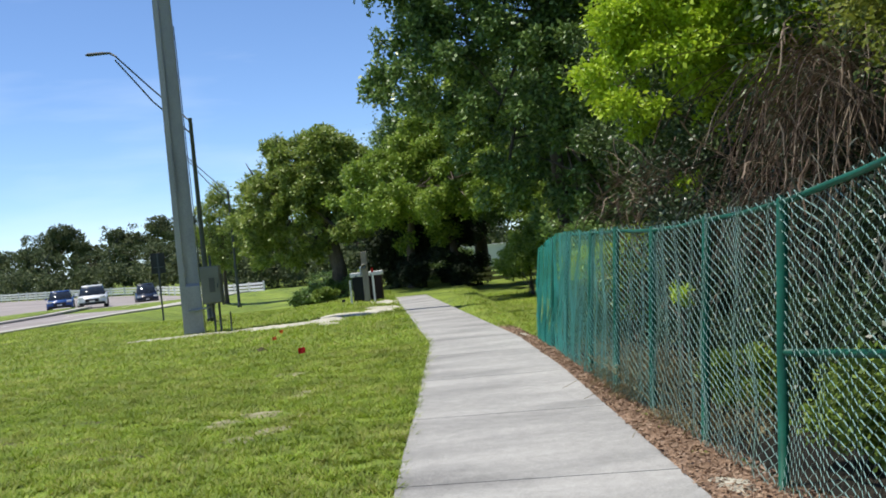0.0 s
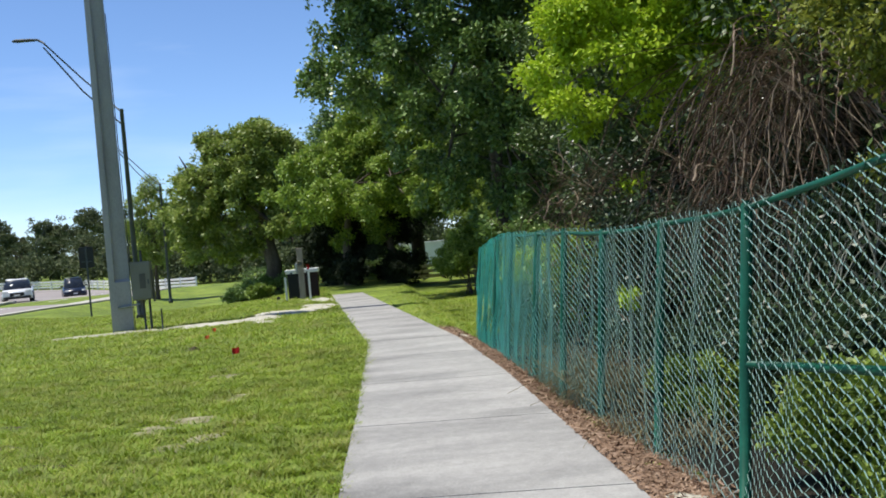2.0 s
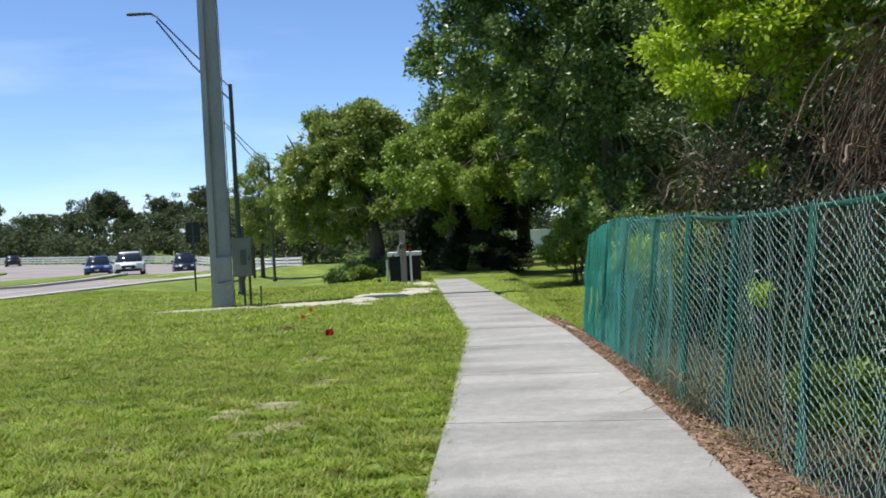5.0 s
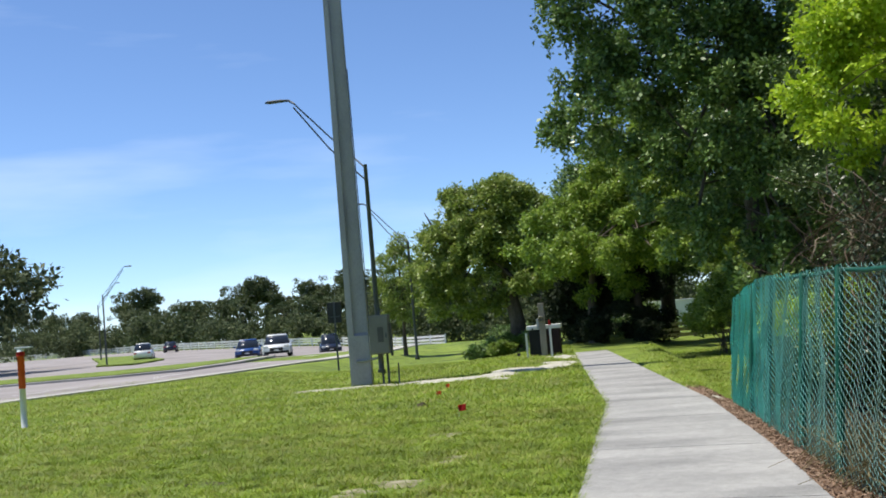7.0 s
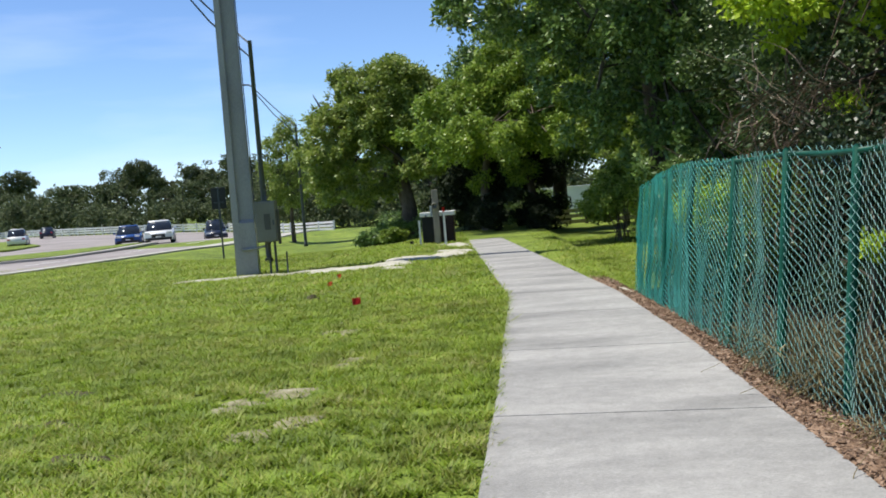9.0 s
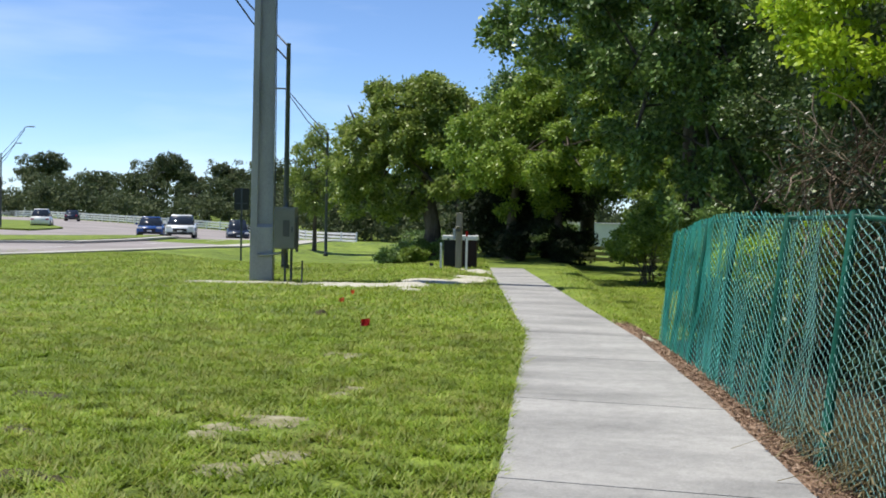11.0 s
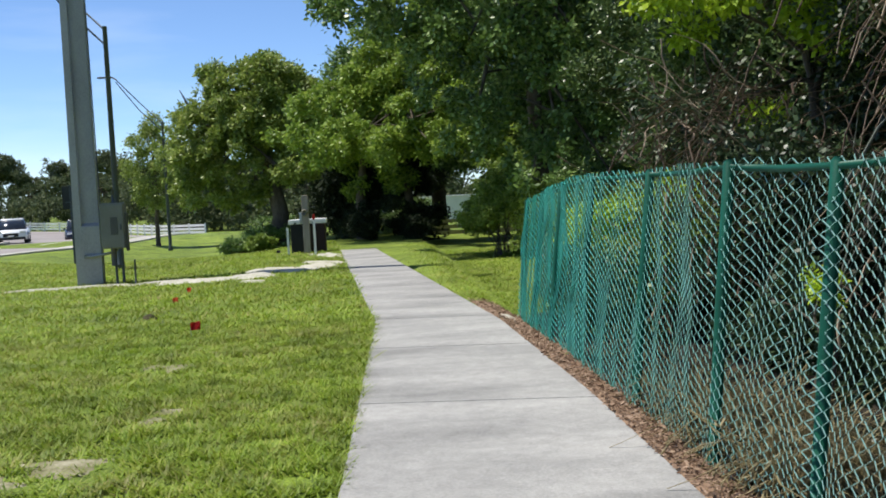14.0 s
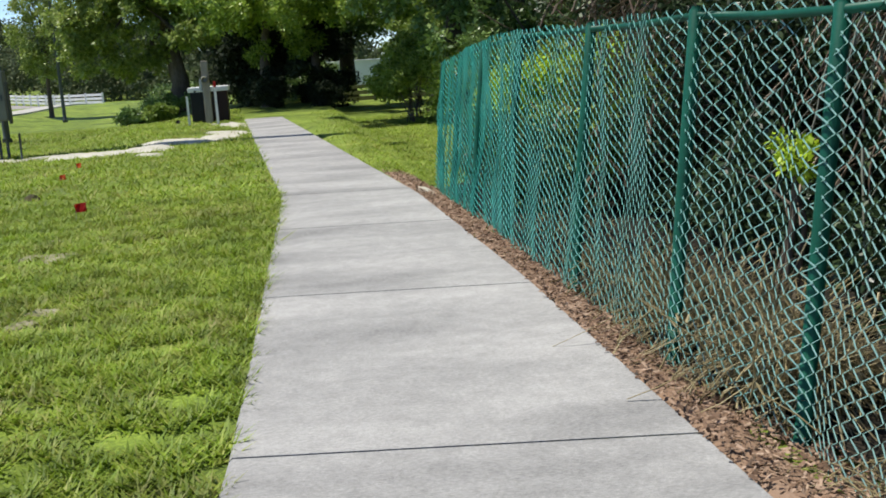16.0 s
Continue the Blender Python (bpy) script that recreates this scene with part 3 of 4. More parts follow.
# ---- meter post with boxes ----
mp = empty("meter_post", -2.36, 32.6, ground_z(-2.36, 32.6), 0, "weathered grey timber meter post", "post")
part("timber", box(bmesh.new(), (-0.09, -0.09, -0.4), (0.09, 0.09, 1.62), 0.012), "wood", mp)
part("meter", tube(bmesh.new(), [(-0.02, -0.09, 1.15), (-0.02, -0.15, 1.15), (-0.02, -0.17, 1.15)], [0.09, 0.09, 0.07], 12), "box", mp)
part("meter_box", box(bmesh.new(), (-0.17, -0.1, 0.85), (-0.1, 0.06, 1.15), 0.01), "steel", mp)


def bin_box(x, y, w, h, mat, label):
    b = empty("service_box", x, y, ground_z(x, y), 0, label, "service box", "service boxes by the meter post")
    part("body", box(bmesh.new(), (-w / 2, -0.28, -0.05), (w / 2, 0.28, h), 0.02), mat, b)
    part("lid", box(bmesh.new(), (-w / 2 - 0.05, -0.31, h), (w / 2 + 0.05, 0.31, h + 0.13), 0.015), "white", b, "pale lid")
    part("hinge", box(bmesh.new(), (-w / 4, -0.325, h - 0.02), (-w / 4 + 0.06, -0.312, h + 0.05), 0.003), "dark_steel", b)
    return b


M["plastic_dark"] = material("plastic_dark", [(0.006, 0.007, 0.008), (0.014, 0.015, 0.016)], 3, 40, 0.6, 0.05)
M["plastic_red"] = material("plastic_maroon", [(0.015, 0.006, 0.006), (0.026, 0.01, 0.009)], 3, 40, 0.6, 0.05)
bin_box(-2.64, 33.5, 0.42, 0.82, "plastic_dark", "black plastic service box behind the meter post")
bin_box(-2.12, 33.6, 0.46, 0.82, "plastic_red", "dark maroon service box behind the meter post")
for x, y, h, top in ((-2.08, 31.6, 0.95, True), (-2.86, 32.4, 0.75, False)):
    s = empty("survey_stake", x, y, ground_z(x, y), 0, "thin white survey stake" + (" with a red tip" if top else " in the grass"), "stake")
    part("stick", box(bmesh.new(), (-0.03, -0.015, -0.2), (0.03, 0.015, h), 0.003), "white", s)
    if top:
        part("tip", box(bmesh.new(), (-0.032, -0.017, h), (0.032, 0.017, h + 0.14), 0.003), "red", s, "red tip")


# ---- survey flags ----
def flag(x, y, h, s, label, mat="red", turn=0):
    f = empty("survey_flag", x, y, ground_z(x, y), turn, label, "flag")
    part("wire", tube(bmesh.new(), [(0, 0, -0.1), (0.005, 0, h * 0.5), (0, 0, h)], 0.0022, 5), "steel", f)
    bm = bmesh.new()
    n = 5
    rows = []
    for j in range(n + 1):
        rows.append([bm.verts.new((s * i / n, 0.02 * math.sin(3.5 * i / n + j * 0.4), h - s * 0.8 * j / n * (1 - 0.35 * i / n) + 0.03 * i / n * (0.4 - j / n))) for i in range(n + 1)])
    for j in range(n):
        for i in range(n):
            bm.faces.new((rows[j][i], rows[j][i + 1], rows[j + 1][i + 1], rows[j + 1][i]))
    r = bmesh.ops.solidify(bm, geom=bm.faces[:], thickness=0.001)
    part("cloth", bm, mat, f)
    return f


flag(-2.42, 15.2, 0.17, 0.11, "small dark red survey flag low in the grass", "red", 8)
flag(-3.62, 21.5, 0.1, 0.09, "small orange survey flag at the sandy strip", "orange", -15)
flag(-3.5, 19.7, 0.08, 0.08, "small faded orange survey flag in the grass", "orange", 30)
flag(-3.05, 31.0, 0.22, 0.1, "small dark survey flag in the far lawn", "sign_back", 10)


# ---- sandy strip and bare patches ----
def blob(name, x, y, rx, ry, mat, label, seed, turn=0.0, lift=0.012, kind="structure"):
    """A ragged thin patch that follows the ground."""
    bm = bmesh.new()
    n = 40
    mid = bm.verts.new((x, y, ground_z(x, y) + lift + 0.02))
    rim, mids = [], []
    for k in range(n):
        a = 2 * math.pi * k / n
        q = 1 + 0.45 * noise.noise((math.cos(a) * 1.6 + seed, math.sin(a) * 1.6, seed * 2.3)) + 0.3 * noise.noise((math.cos(a) * 5 + seed, math.sin(a) * 5, seed))
        for ring, f in ((mids, 0.6), (rim, 1.0)):
            u, v = rx * q * f * math.cos(a), ry * q * f * math.sin(a)
            wx, wy = x + u * math.cos(turn) - v * math.sin(turn), y + u * math.sin(turn) + v * math.cos(turn)
            ring.append(bm.verts.new((wx, wy, ground_z(wx, wy) + (lift + 0.012 if f < 1 else -0.012))))
    for k in range(n):
        j = (k + 1) % n
        bm.faces.new((mid, mids[k], mids[j]))
        bm.faces.new((mids[k], rim[k], rim[j], mids[j]))
    for f in bm.faces:
        f.smooth = True
    return tagged(part(name, bm, mat), label, "bare ground", kind=kind)


PATCHES = [(-7.3, 25.4, 0.8, 0.12, 0), (-6.2, 25.5, 0.9, 0.15, 0), (-5.0, 25.4, 0.7, 0.12, 0), (-4.2, 24.9, 0.8, 0.6, -0.1), (-3.3, 24.6, 0.85, 0.9, -0.2), (-2.7, 23.2, 0.3, 0.3, 0), (-2.4, 26.0, 0.75, 1.1, 0.3), (-1.75, 27.4, 0.5, 1.6, 0), (-1.7, 31.0, 0.25, 1.6, 0.1)]
for k, (x, y, rx, ry, tn) in enumerate(PATCHES):
    for j in range(4):
        u, v = random.Random(k * 5 + j).uniform(-0.55, 0.55), random.Random(k * 3 + j + 50).uniform(-0.55, 0.55)
        blob("sand_patch", x + u * rx, y + v * ry, rx * 0.6, ry * 0.55, "sand", "pale sandy strip of disturbed soil across the lawn", 3.1 * k + 1 + j * 0.7, tn + 0.2 * j, 0.024)
BARE = [(-1.98, 8.35, 0.3, 0.42), (-2.1, 9.6, 0.26, 0.6), (-2.42, 9.2, 0.16, 0.3), (-2.27, 13.1, 0.26, 0.28), (-2.35, 13.9, 0.14, 0.08), (-1.95, 13.85, 0.1, 0.12), (-1.83, 10.9, 0.12, 0.3), (-4.1, 10.3, 0.3, 0.2), (-3.75, 9.0, 0.4, 0.12), (-4.5, 9.3, 0.5, 0.12), (-3.0, 7.9, 0.3, 0.12)]
M["bare"] = material("bare_soil", [(0.13, 0.125, 0.055), (0.24, 0.225, 0.13), (0.36, 0.335, 0.24)], 5, 45, 0.95, 0.6)
M["dark_soil"] = material("dark_soil", [(0.03, 0.028, 0.015), (0.07, 0.06, 0.03), (0.12, 0.11, 0.05)], 5, 45, 0.95, 0.6)
for k, (x, y, rx, ry) in enumerate(BARE):
    dark = k in (7, 8, 9, 10)
    for j in range(4):
        u, v = random.Random(k * 7 + j).uniform(-0.6, 0.6), random.Random(k * 9 + j).uniform(-0.6, 0.6)
        blob("bare_patch", x + u * rx, y + v * ry, rx * 0.58, ry * 0.5, "dark_soil" if dark else "bare", "dark scuffed patch of soil in the lawn" if dark else "pale bare patch of soil in the lawn", 1.7 * k + 5 + j, 0.3 * k + j, 0.002)
for k, (x, y) in enumerate(((-3.35, 17.45),)):
    c = tube(bmesh.new(), [(0, 0, -0.03), (0.01, 0, 0.03), (0.02, 0.01, 0.07)], [0.1, 0.09, 0.03], 7)
    for v in c.verts:
        v.co += Vector((noise.noise(v.co * 9 + Vector((k, 0, 0))), noise.noise(v.co * 9 + Vector((0, k, 3))), 0)) * 0.04
    clod = part("soil_clod", c, "dark_soil")
    clod.matrix_basis = pose(x, y, ground_z(x, y), 0, 0, 40 * k)
    tagged(clod, "dark clod of turned soil in the lawn", "clod")

# ---- mulch strip and ground behind the fence ----
def strip(name, x_of0, x_of1, y0, y1, mat, label, category, lift=0.015, n=60, m=8, rough=0.03):
    verts, faces = [], []
    for j in range(n + 1):
        y = y0 + (y1 - y0) * j / n
        a, b = x_of0(y), x_of1(y)
        for i in range(m + 1):
            x = a + (b - a) * i / m
            edge = 0 if 0 < i < m else -0.03
            verts.append((x + 0.03 * noise.noise((y * 4, i, 3)) * (1 if i == m else 0), y, ground_z(x, y) + lift + edge + rough * noise.noise((x * 4, y * 4, 1))))
    for j in range(n):
        for i in range(m):
            k = j * (m + 1) + i
            faces.append((k, k + 1, k + m + 2, k + m + 1))
    ob = part(name, (verts, faces), mat)
    for p in ob.data.polygons:
        p.use_smooth = True
    return tagged(ob, label, category, kind="structure")


def fence_x(y):
    return float(np.interp(y, [p[1] for p in posts], [p[0] for p in posts]))


strip("mulch_bed", lambda y: right_edge(y) - 0.02, lambda y: fence_x(y) + 0.12 + 0.08 * noise.noise((y, 0, 0)), -2, 17.4, "mulch", "brown bark mulch strip along the fence", "mulch")
strip("woodland_floor", lambda y: fence_x(y) + 0.1 + 3.2 * smooth(y, 17.2, 21), lambda y: 16, -4, 30, "soil", "leaf-littered woodland floor behind the fence, canopy shade in its colour", "ground", 0.06, 70, 16, 0.04)
blob("sand_patch", 1.28, 4.95, 0.15, 0.24, "sand", "pale sandy spot at the edge of the footpath", 9.2, 0.2, 0.02)
blob("sand_patch", 1.12, 15.5, 0.12, 0.3, "sand", "pale sandy spot at the end of the fence", 4.4, 0.0, 0.03)

g = np.random.default_rng(5)
n = 14000
yy = 3 + 14.4 * g.random(n) ** 1.15
x0 = np.array([right_edge(v) for v in yy])
x1 = np.array([fence_x(v) + 0.12 for v in yy])
xx = x0 - 0.02 + (x1 - x0 + 0.02) * g.random(n) ** 0.9
zz = np.array([ground_z(a, b) for a, b in zip(xx, yy)]) + 0.025 + 0.02 * g.random(n)
zz = np.where(xx < x0 + 0.02, np.maximum(zz, 0.006), zz)
d = g.normal(size=(n, 3)) * [1, 1, 0.25]
d /= np.linalg.norm(d, axis=1, keepdims=True)
s = np.cross(d, g.normal(size=(n, 3)) * 0.4 + [0, 0, 1])
s /= np.linalg.norm(s, axis=1, keepdims=True)
ln, wd = (0.007 + 0.022 * g.random(n) ** 1.6)[:, None], (0.003 + 0.006 * g.random(n))[:, None]
p = np.stack([xx, yy, zz], 1)
v = np.stack([p - d * ln - s * wd, p + d * ln - s * wd * 0.6, p + d * ln * 0.8 + s * wd, p - d * ln + s * wd * 0.8], 1)
tagged(quads("bark_chips", v, "mulch"), "loose brown bark chips and dead leaves", "mulch", kind="stuff")


# ---- lawn blades ----
def blades(name, count, x0, x1, y0, y1, h, w, seed, power, label):
    g = np.random.default_rng(seed)
    y = y0 + (y1 - y0) * g.random(count) ** power
    x = x0 + (x1 - x0) * g.random(count)
    le = np.array([left_edge(b) for b in y]) if x1 <= 0 else None
    keep = (x < le - 0.005 + 0.03 * g.random(count)) if le is not None else (x > np.array([right_edge(b) for b in y]) - 0.02)
    clump0 = np.sin(x * 23 + 3 * np.sin(y * 9)) * np.sin(y * 19 + 2 * np.sin(x * 13))
    for a, b, rx, ry in BARE:
        q = ((x - a) / rx) ** 2 + ((y - b) / ry) ** 2
        keep &= (q + 0.9 * clump0 > 1.1) | (g.random(count) < 0.3)
    for a, b, rx, ry, tn in PATCHES:
        q = ((x - a) / rx) ** 2 + ((y - b) / ry) ** 2
        keep &= (q > 1.0) | (g.random(count) < 0.2)
    clump = np.array([noise.noise((a * 4.5, b * 4.5, 0)) + 0.6 * noise.noise((a * 11, b * 11, 4)) + 0.35 * noise.noise((a * 0.9, b * 0.9, 7)) for a, b in zip(x, y)])
    keep &= clump + 0.45 * g.random(count) > -0.06
    rim = np.minimum(np.minimum(x - x0, y - y0), y1 - y) / 1.5
    keep &= g.random(count) < rim
    x, y, clump = x[keep], y[keep], clump[keep]
    n = len(x)
    z = np.array([ground_z(a, b) for a, b in zip(x, y)]) - 0.004
    hh = h * (0.5 + 0.7 * g.random(n)) * (1 + 0.6 * clump)
    ang = g.random(n) * 6.283
    lean = 0.8 + 1.6 * g.random(n)
    p = np.stack([x, y, z], 1)
    side = np.stack([np.cos(ang), np.sin(ang), 0 * ang], 1) * (w * (0.6 + 0.8 * g.random(n)))[:, None]
    tip = p + np.stack([-np.sin(ang) * lean * hh, np.cos(ang) * lean * hh, hh], 1)
    ob = quads(name, np.stack([p - side, p + side, tip], 1), "blade")
    return tagged(ob, label, "grass", kind="stuff")


blades("lawn_grass", 520000, -9.0, -0.3, 2.5, 17, 0.05, 0.0085, 21, 1.1, "short uneven green turf blades")
blades("lawn_grass", 260000, -22, -0.3, 12, 42, 0.06, 0.015, 22, 1.25, "short green turf blades farther along the lawn")
blades("lawn_grass", 60000, 0.2, 5, 17.3, 36, 0.05, 0.01, 23, 1.2, "short green turf blades beyond the fence")

# ---- medians, gutter, lane marks, far fence ----
def ribbon(name, pts, width, z, mat, label, category):
    """A strip of road edge beside a line, cut into short lengths."""
    verts, faces = [], []
    line = []
    for (x0, y0), (x1, y1) in zip(pts, pts[1:]):
        k = max(1, int(math.dist((x0, y0), (x1, y1)) / 2))
        line += [(x0 + (x1 - x0) * q / k, y0 + (y1 - y0) * q / k) for q in range(k)]
    line.append(pts[-1])
    for x, y in line:
        for dx, dz in ((0.05, -0.06), (0.04, z), (-width, z), (-width - 0.02, -0.06)):
            verts.append((x + dx, y, ground_z(x + dx, y) + dz))
    for k in range(len(line) - 1):
        for q in range(3):
            faces.append((4 * k + q, 4 * k + q + 1, 4 * k + q + 5, 4 * k + q + 4))
    return tagged(part(name, (verts, faces), mat), label, category, kind="structure")


ribbon("gutter", near_edge, 0.8, 0.068, "kerb", "pale concrete gutter along the road", "kerb")
med = [(-29.6, 47.9), (-24.3, 48.7), (-21.9, 50.5), (-21.6, 56), (-22.6, 65), (-23.6, 66.5), (-24.8, 60), (-28.6, 57.4), (-34.8, 56.4), (-70, 58), (-70, 46)]
sheet("median", med, 0.05, "grass", "long grassed road median with a pale kerb", "median", rise=0.14)
sheet("median_kerb", [(x + (0.7 if x > -23.8 else 0), y + (0.7 if y > 56 else -0.7)) for x, y in med], 0.054, "kerb", "pale concrete kerb round the grassed median", "kerb", rise=0.1)
sheet("median", [(-45, 86), (-42, 87), (-45, 100), (-60, 125), (-66, 125), (-52, 100)], 0.05, "grass", "small grassed road median", "median", rise=0.14)
for k in range(9):
    y = 36 + 7.5 * k
    x = float(np.interp(y, [b for a, b in near_edge], [a for a, b in near_edge])) - 4.2
    x2 = float(np.interp(y + 3, [b for a, b in near_edge], [a for a, b in near_edge])) - 4.2
    sheet("lane_mark", [(x, y), (x + 0.14, y), (x2 + 0.14, y + 3), (x2, y + 3)], 0.058, "white", "worn white dashed lane mark", "lane mark")


def rail_fence(points, step=2.4, h=1.08):
    t = empty("rail_fence", points[0][0], points[0][1], ground_z(*points[0]), 0, "white three-rail board fence beyond the road", "fence")
    inv = Matrix.Translation((points[0][0], points[0][1], ground_z(*points[0]))).inverted()
    spots = []
    for (x0, y0), (x1, y1) in zip(points, points[1:]):
        k = max(1, int(math.dist((x0, y0), (x1, y1)) / step))
        spots += [(x0 + (x1 - x0) * j / k, y0 + (y1 - y0) * j / k) for j in range(k)]
    spots.append(points[-1])
    for x, y in spots[:120]:
        z = ground_z(x, y)
        p = part("post", box(bmesh.new(), (x - 0.07, y - 0.07, z - 0.2), (x + 0.07, y + 0.07, z + h + 0.06), 0.01), "white", t)
        p.matrix_parent_inverse = inv
    for (x0, y0), (x1, y1) in zip(spots[:-1:2], spots[2::2]):
        for zz in (0.3, 0.62, 0.94):
            a, b = Vector((x0, y0, ground_z(x0, y0) + zz)), Vector((x1, y1, ground_z(x1, y1) + zz))
            bm = bmesh.new()
            vs = [bm.verts.new(q + Vector((0, dy, dz))) for q in (a, b) for dy in (-0.03, 0.03) for dz in (-0.1, 0.1)]
            for f in ((0, 1, 3, 2), (4, 6, 7, 5), (0, 4, 5, 1), (2, 3, 7, 6), (1, 5, 7, 3), (0, 2, 6, 4)):
                bm.faces.new([vs[i] for i in f])
            p = part("rail", bm, "white", t)
            p.matrix_parent_inverse = inv
    return t


rail_fence([(-16.4, 100), (-22, 107), (-35, 130), (-52, 140), (-80, 165), (-130, 200), (-190, 215)])


# ---- vehicles ----
M["glass"] = material("car_glass", [(0.012, 0.015, 0.018), (0.02, 0.024, 0.028)], 3, 20, 0.08, 0, spec=0.7)
M["tyre"] = material("tyre", [(0.015, 0.015, 0.015), (0.03, 0.03, 0.03)], 5, 40, 0.9, 0.1)
M["rim"] = material("rim", [(0.35, 0.35, 0.36), (0.5, 0.5, 0.51)], 5, 40, 0.35, 0, metal=0.8)
M["paint_navy"] = material("paint_navy", [(0.008, 0.012, 0.025), (0.012, 0.018, 0.035)], 1, 10, 0.25, 0, spec=0.6)
M["paint_blue"] = material("paint_blue", [(0.02, 0.06, 0.2), (0.025, 0.075, 0.24)], 1, 10, 0.25, 0, spec=0.6)
M["paint_white"] = material("paint_white", [(0.74, 0.75, 0.76), (0.8, 0.8, 0.8)], 1, 10, 0.25, 0, spec=0.6)
M["lamp_lens"] = material("lamp_lens", [(0.6, 0.6, 0.58), (0.75, 0.75, 0.72)], 4, 30, 0.2, 0, spec=0.7)
M["black_trim"] = material("black_trim", [(0.015, 0.015, 0.016), (0.03, 0.03, 0.03)], 4, 30, 0.6, 0)


def loft(sections):
    """A closed hull through cross-sections, each a list of points of the same length."""
    bm = bmesh.new()
    rings = [[bm.verts.new(p) for p in s] for s in sections]
    n = len(rings[0])
    for a, b in zip(rings, rings[1:]):
        for j in range(n):
            bm.faces.new((a[j], a[(j + 1) % n], b[(j + 1) % n], b[j]))
    bm.faces.new(rings[0][::-1])
    bm.faces.new(rings[-1])
    bmesh.ops.recalc_face_normals(bm, faces=bm.faces[:])
    for f in bm.faces:
        f.smooth = True
    return bm


def car(x, y, rz, paint, label, tall=1.45, suv=False):
    """A car that points along its own -y."""
    c = empty("car", x, y, ground_z(x, y) + 0.03, rz, label, "car", "cars on the road")
    w, deck = 0.9, (1.0 if suv else 0.88)
    prof = [(-2.25, 0.35, 0.62, 0.80), (-2.15, 0.24, 0.74, 0.88), (-1.2, 0.22, deck - 0.06, 0.9), (-0.6, 0.22, deck, 0.9), (1.2, 0.22, deck + 0.04, 0.9), (2.0, 0.24, deck + 0.02, 0.88), (2.25, 0.36, deck - 0.08, 0.8)]
    sec = [[(-q, yy, lo), (-q * 1.02, yy, (lo + hi) / 2), (-q * 0.94, yy, hi), (q * 0.94, yy, hi), (q * 1.02, yy, (lo + hi) / 2), (q, yy, lo)] for yy, lo, hi, q in prof]
    part("body", loft(sec), paint, c)
    back = 2.0 if suv else 1.55
    cab_prof = [(-1.15, deck - 0.06, deck - 0.02, 0.8), (-0.45, deck - 0.06, tall - 0.06, 0.66), (0.2, deck - 0.06, tall, 0.65), (back - 0.55, deck - 0.06, tall - 0.05, 0.65), (back, deck - 0.06, deck + 0.04, 0.76)]
    part("window_glass", loft([[(-0.84, yy, lo), (-q, yy, hi), (q, yy, hi), (0.84, yy, lo)] for yy, lo, hi, q in cab_prof]), "glass", c)
    part("roof", loft([[(-0.67, yy, z - 0.03), (-0.6, yy, z + 0.025), (0.6, yy, z + 0.025), (0.67, yy, z - 0.03)] for yy, z in ((-0.42, tall - 0.04), (0.2, tall + 0.005), (back - 0.6, tall - 0.03))]), paint, c)
    for sx in (-1, 1):
        for yy in (-1.4, 1.4):
            wh = part("wheel", tube(bmesh.new(), [(sx * 0.68, yy, 0.33), (sx * 0.7, yy, 0.33), (sx * 0.91, yy, 0.33), (sx * 0.93, yy, 0.33)], [0.28, 0.33, 0.33, 0.29], 18), "tyre", c)
            part("rim", tube(bmesh.new(), [(sx * 0.9, yy, 0.33), (sx * 0.94, yy, 0.33)], [0.2, 0.19], 12), "rim", wh)
        part("headlight", box(bmesh.new(), (sx * 0.66 - 0.17, -2.27, 0.62), (sx * 0.66 + 0.17, -2.12, 0.76), 0.03), "lamp_lens", c)
        part("mirror", box(bmesh.new(), (sx * 0.98 - 0.1, -0.72, deck), (sx * 0.98 + 0.1, -0.58, deck + 0.14), 0.03), paint, c)
        part("tail_light", box(bmesh.new(), (sx * 0.68 - 0.15, 2.1, 0.68), (sx * 0.68 + 0.15, 2.26, 0.84), 0.03), "red", c)
    part("grille", box(bmesh.new(), (-0.42, -2.285, 0.42), (0.42, -2.2, 0.62), 0.02), "black_trim", c)
    part("bumper", box(bmesh.new(), (-0.8, -2.3, 0.25), (0.8, -2.15, 0.4), 0.04), "black_trim", c)
    part("number_plate", box(bmesh.new(), (-0.16, -2.312, 0.42), (0.16, -2.29, 0.5), 0.005), "white", c)
    return c


car(-25.1, 90.3, 18, "paint_navy", "dark navy sport utility car driving towards the footpath end", 1.75, True)
car(-22.5, 68.0, 16, "paint_white", "white saloon car on the road", 1.45)
car(-27.8, 77.0, 17, "paint_blue", "blue saloon car on the far lane of the road", 1.45)
car(-49, 104, 200, "paint_white", "white sport utility car beyond the median", 1.75, True)
car(-62, 140, 200, "paint_navy", "dark car far along the road", 1.45)

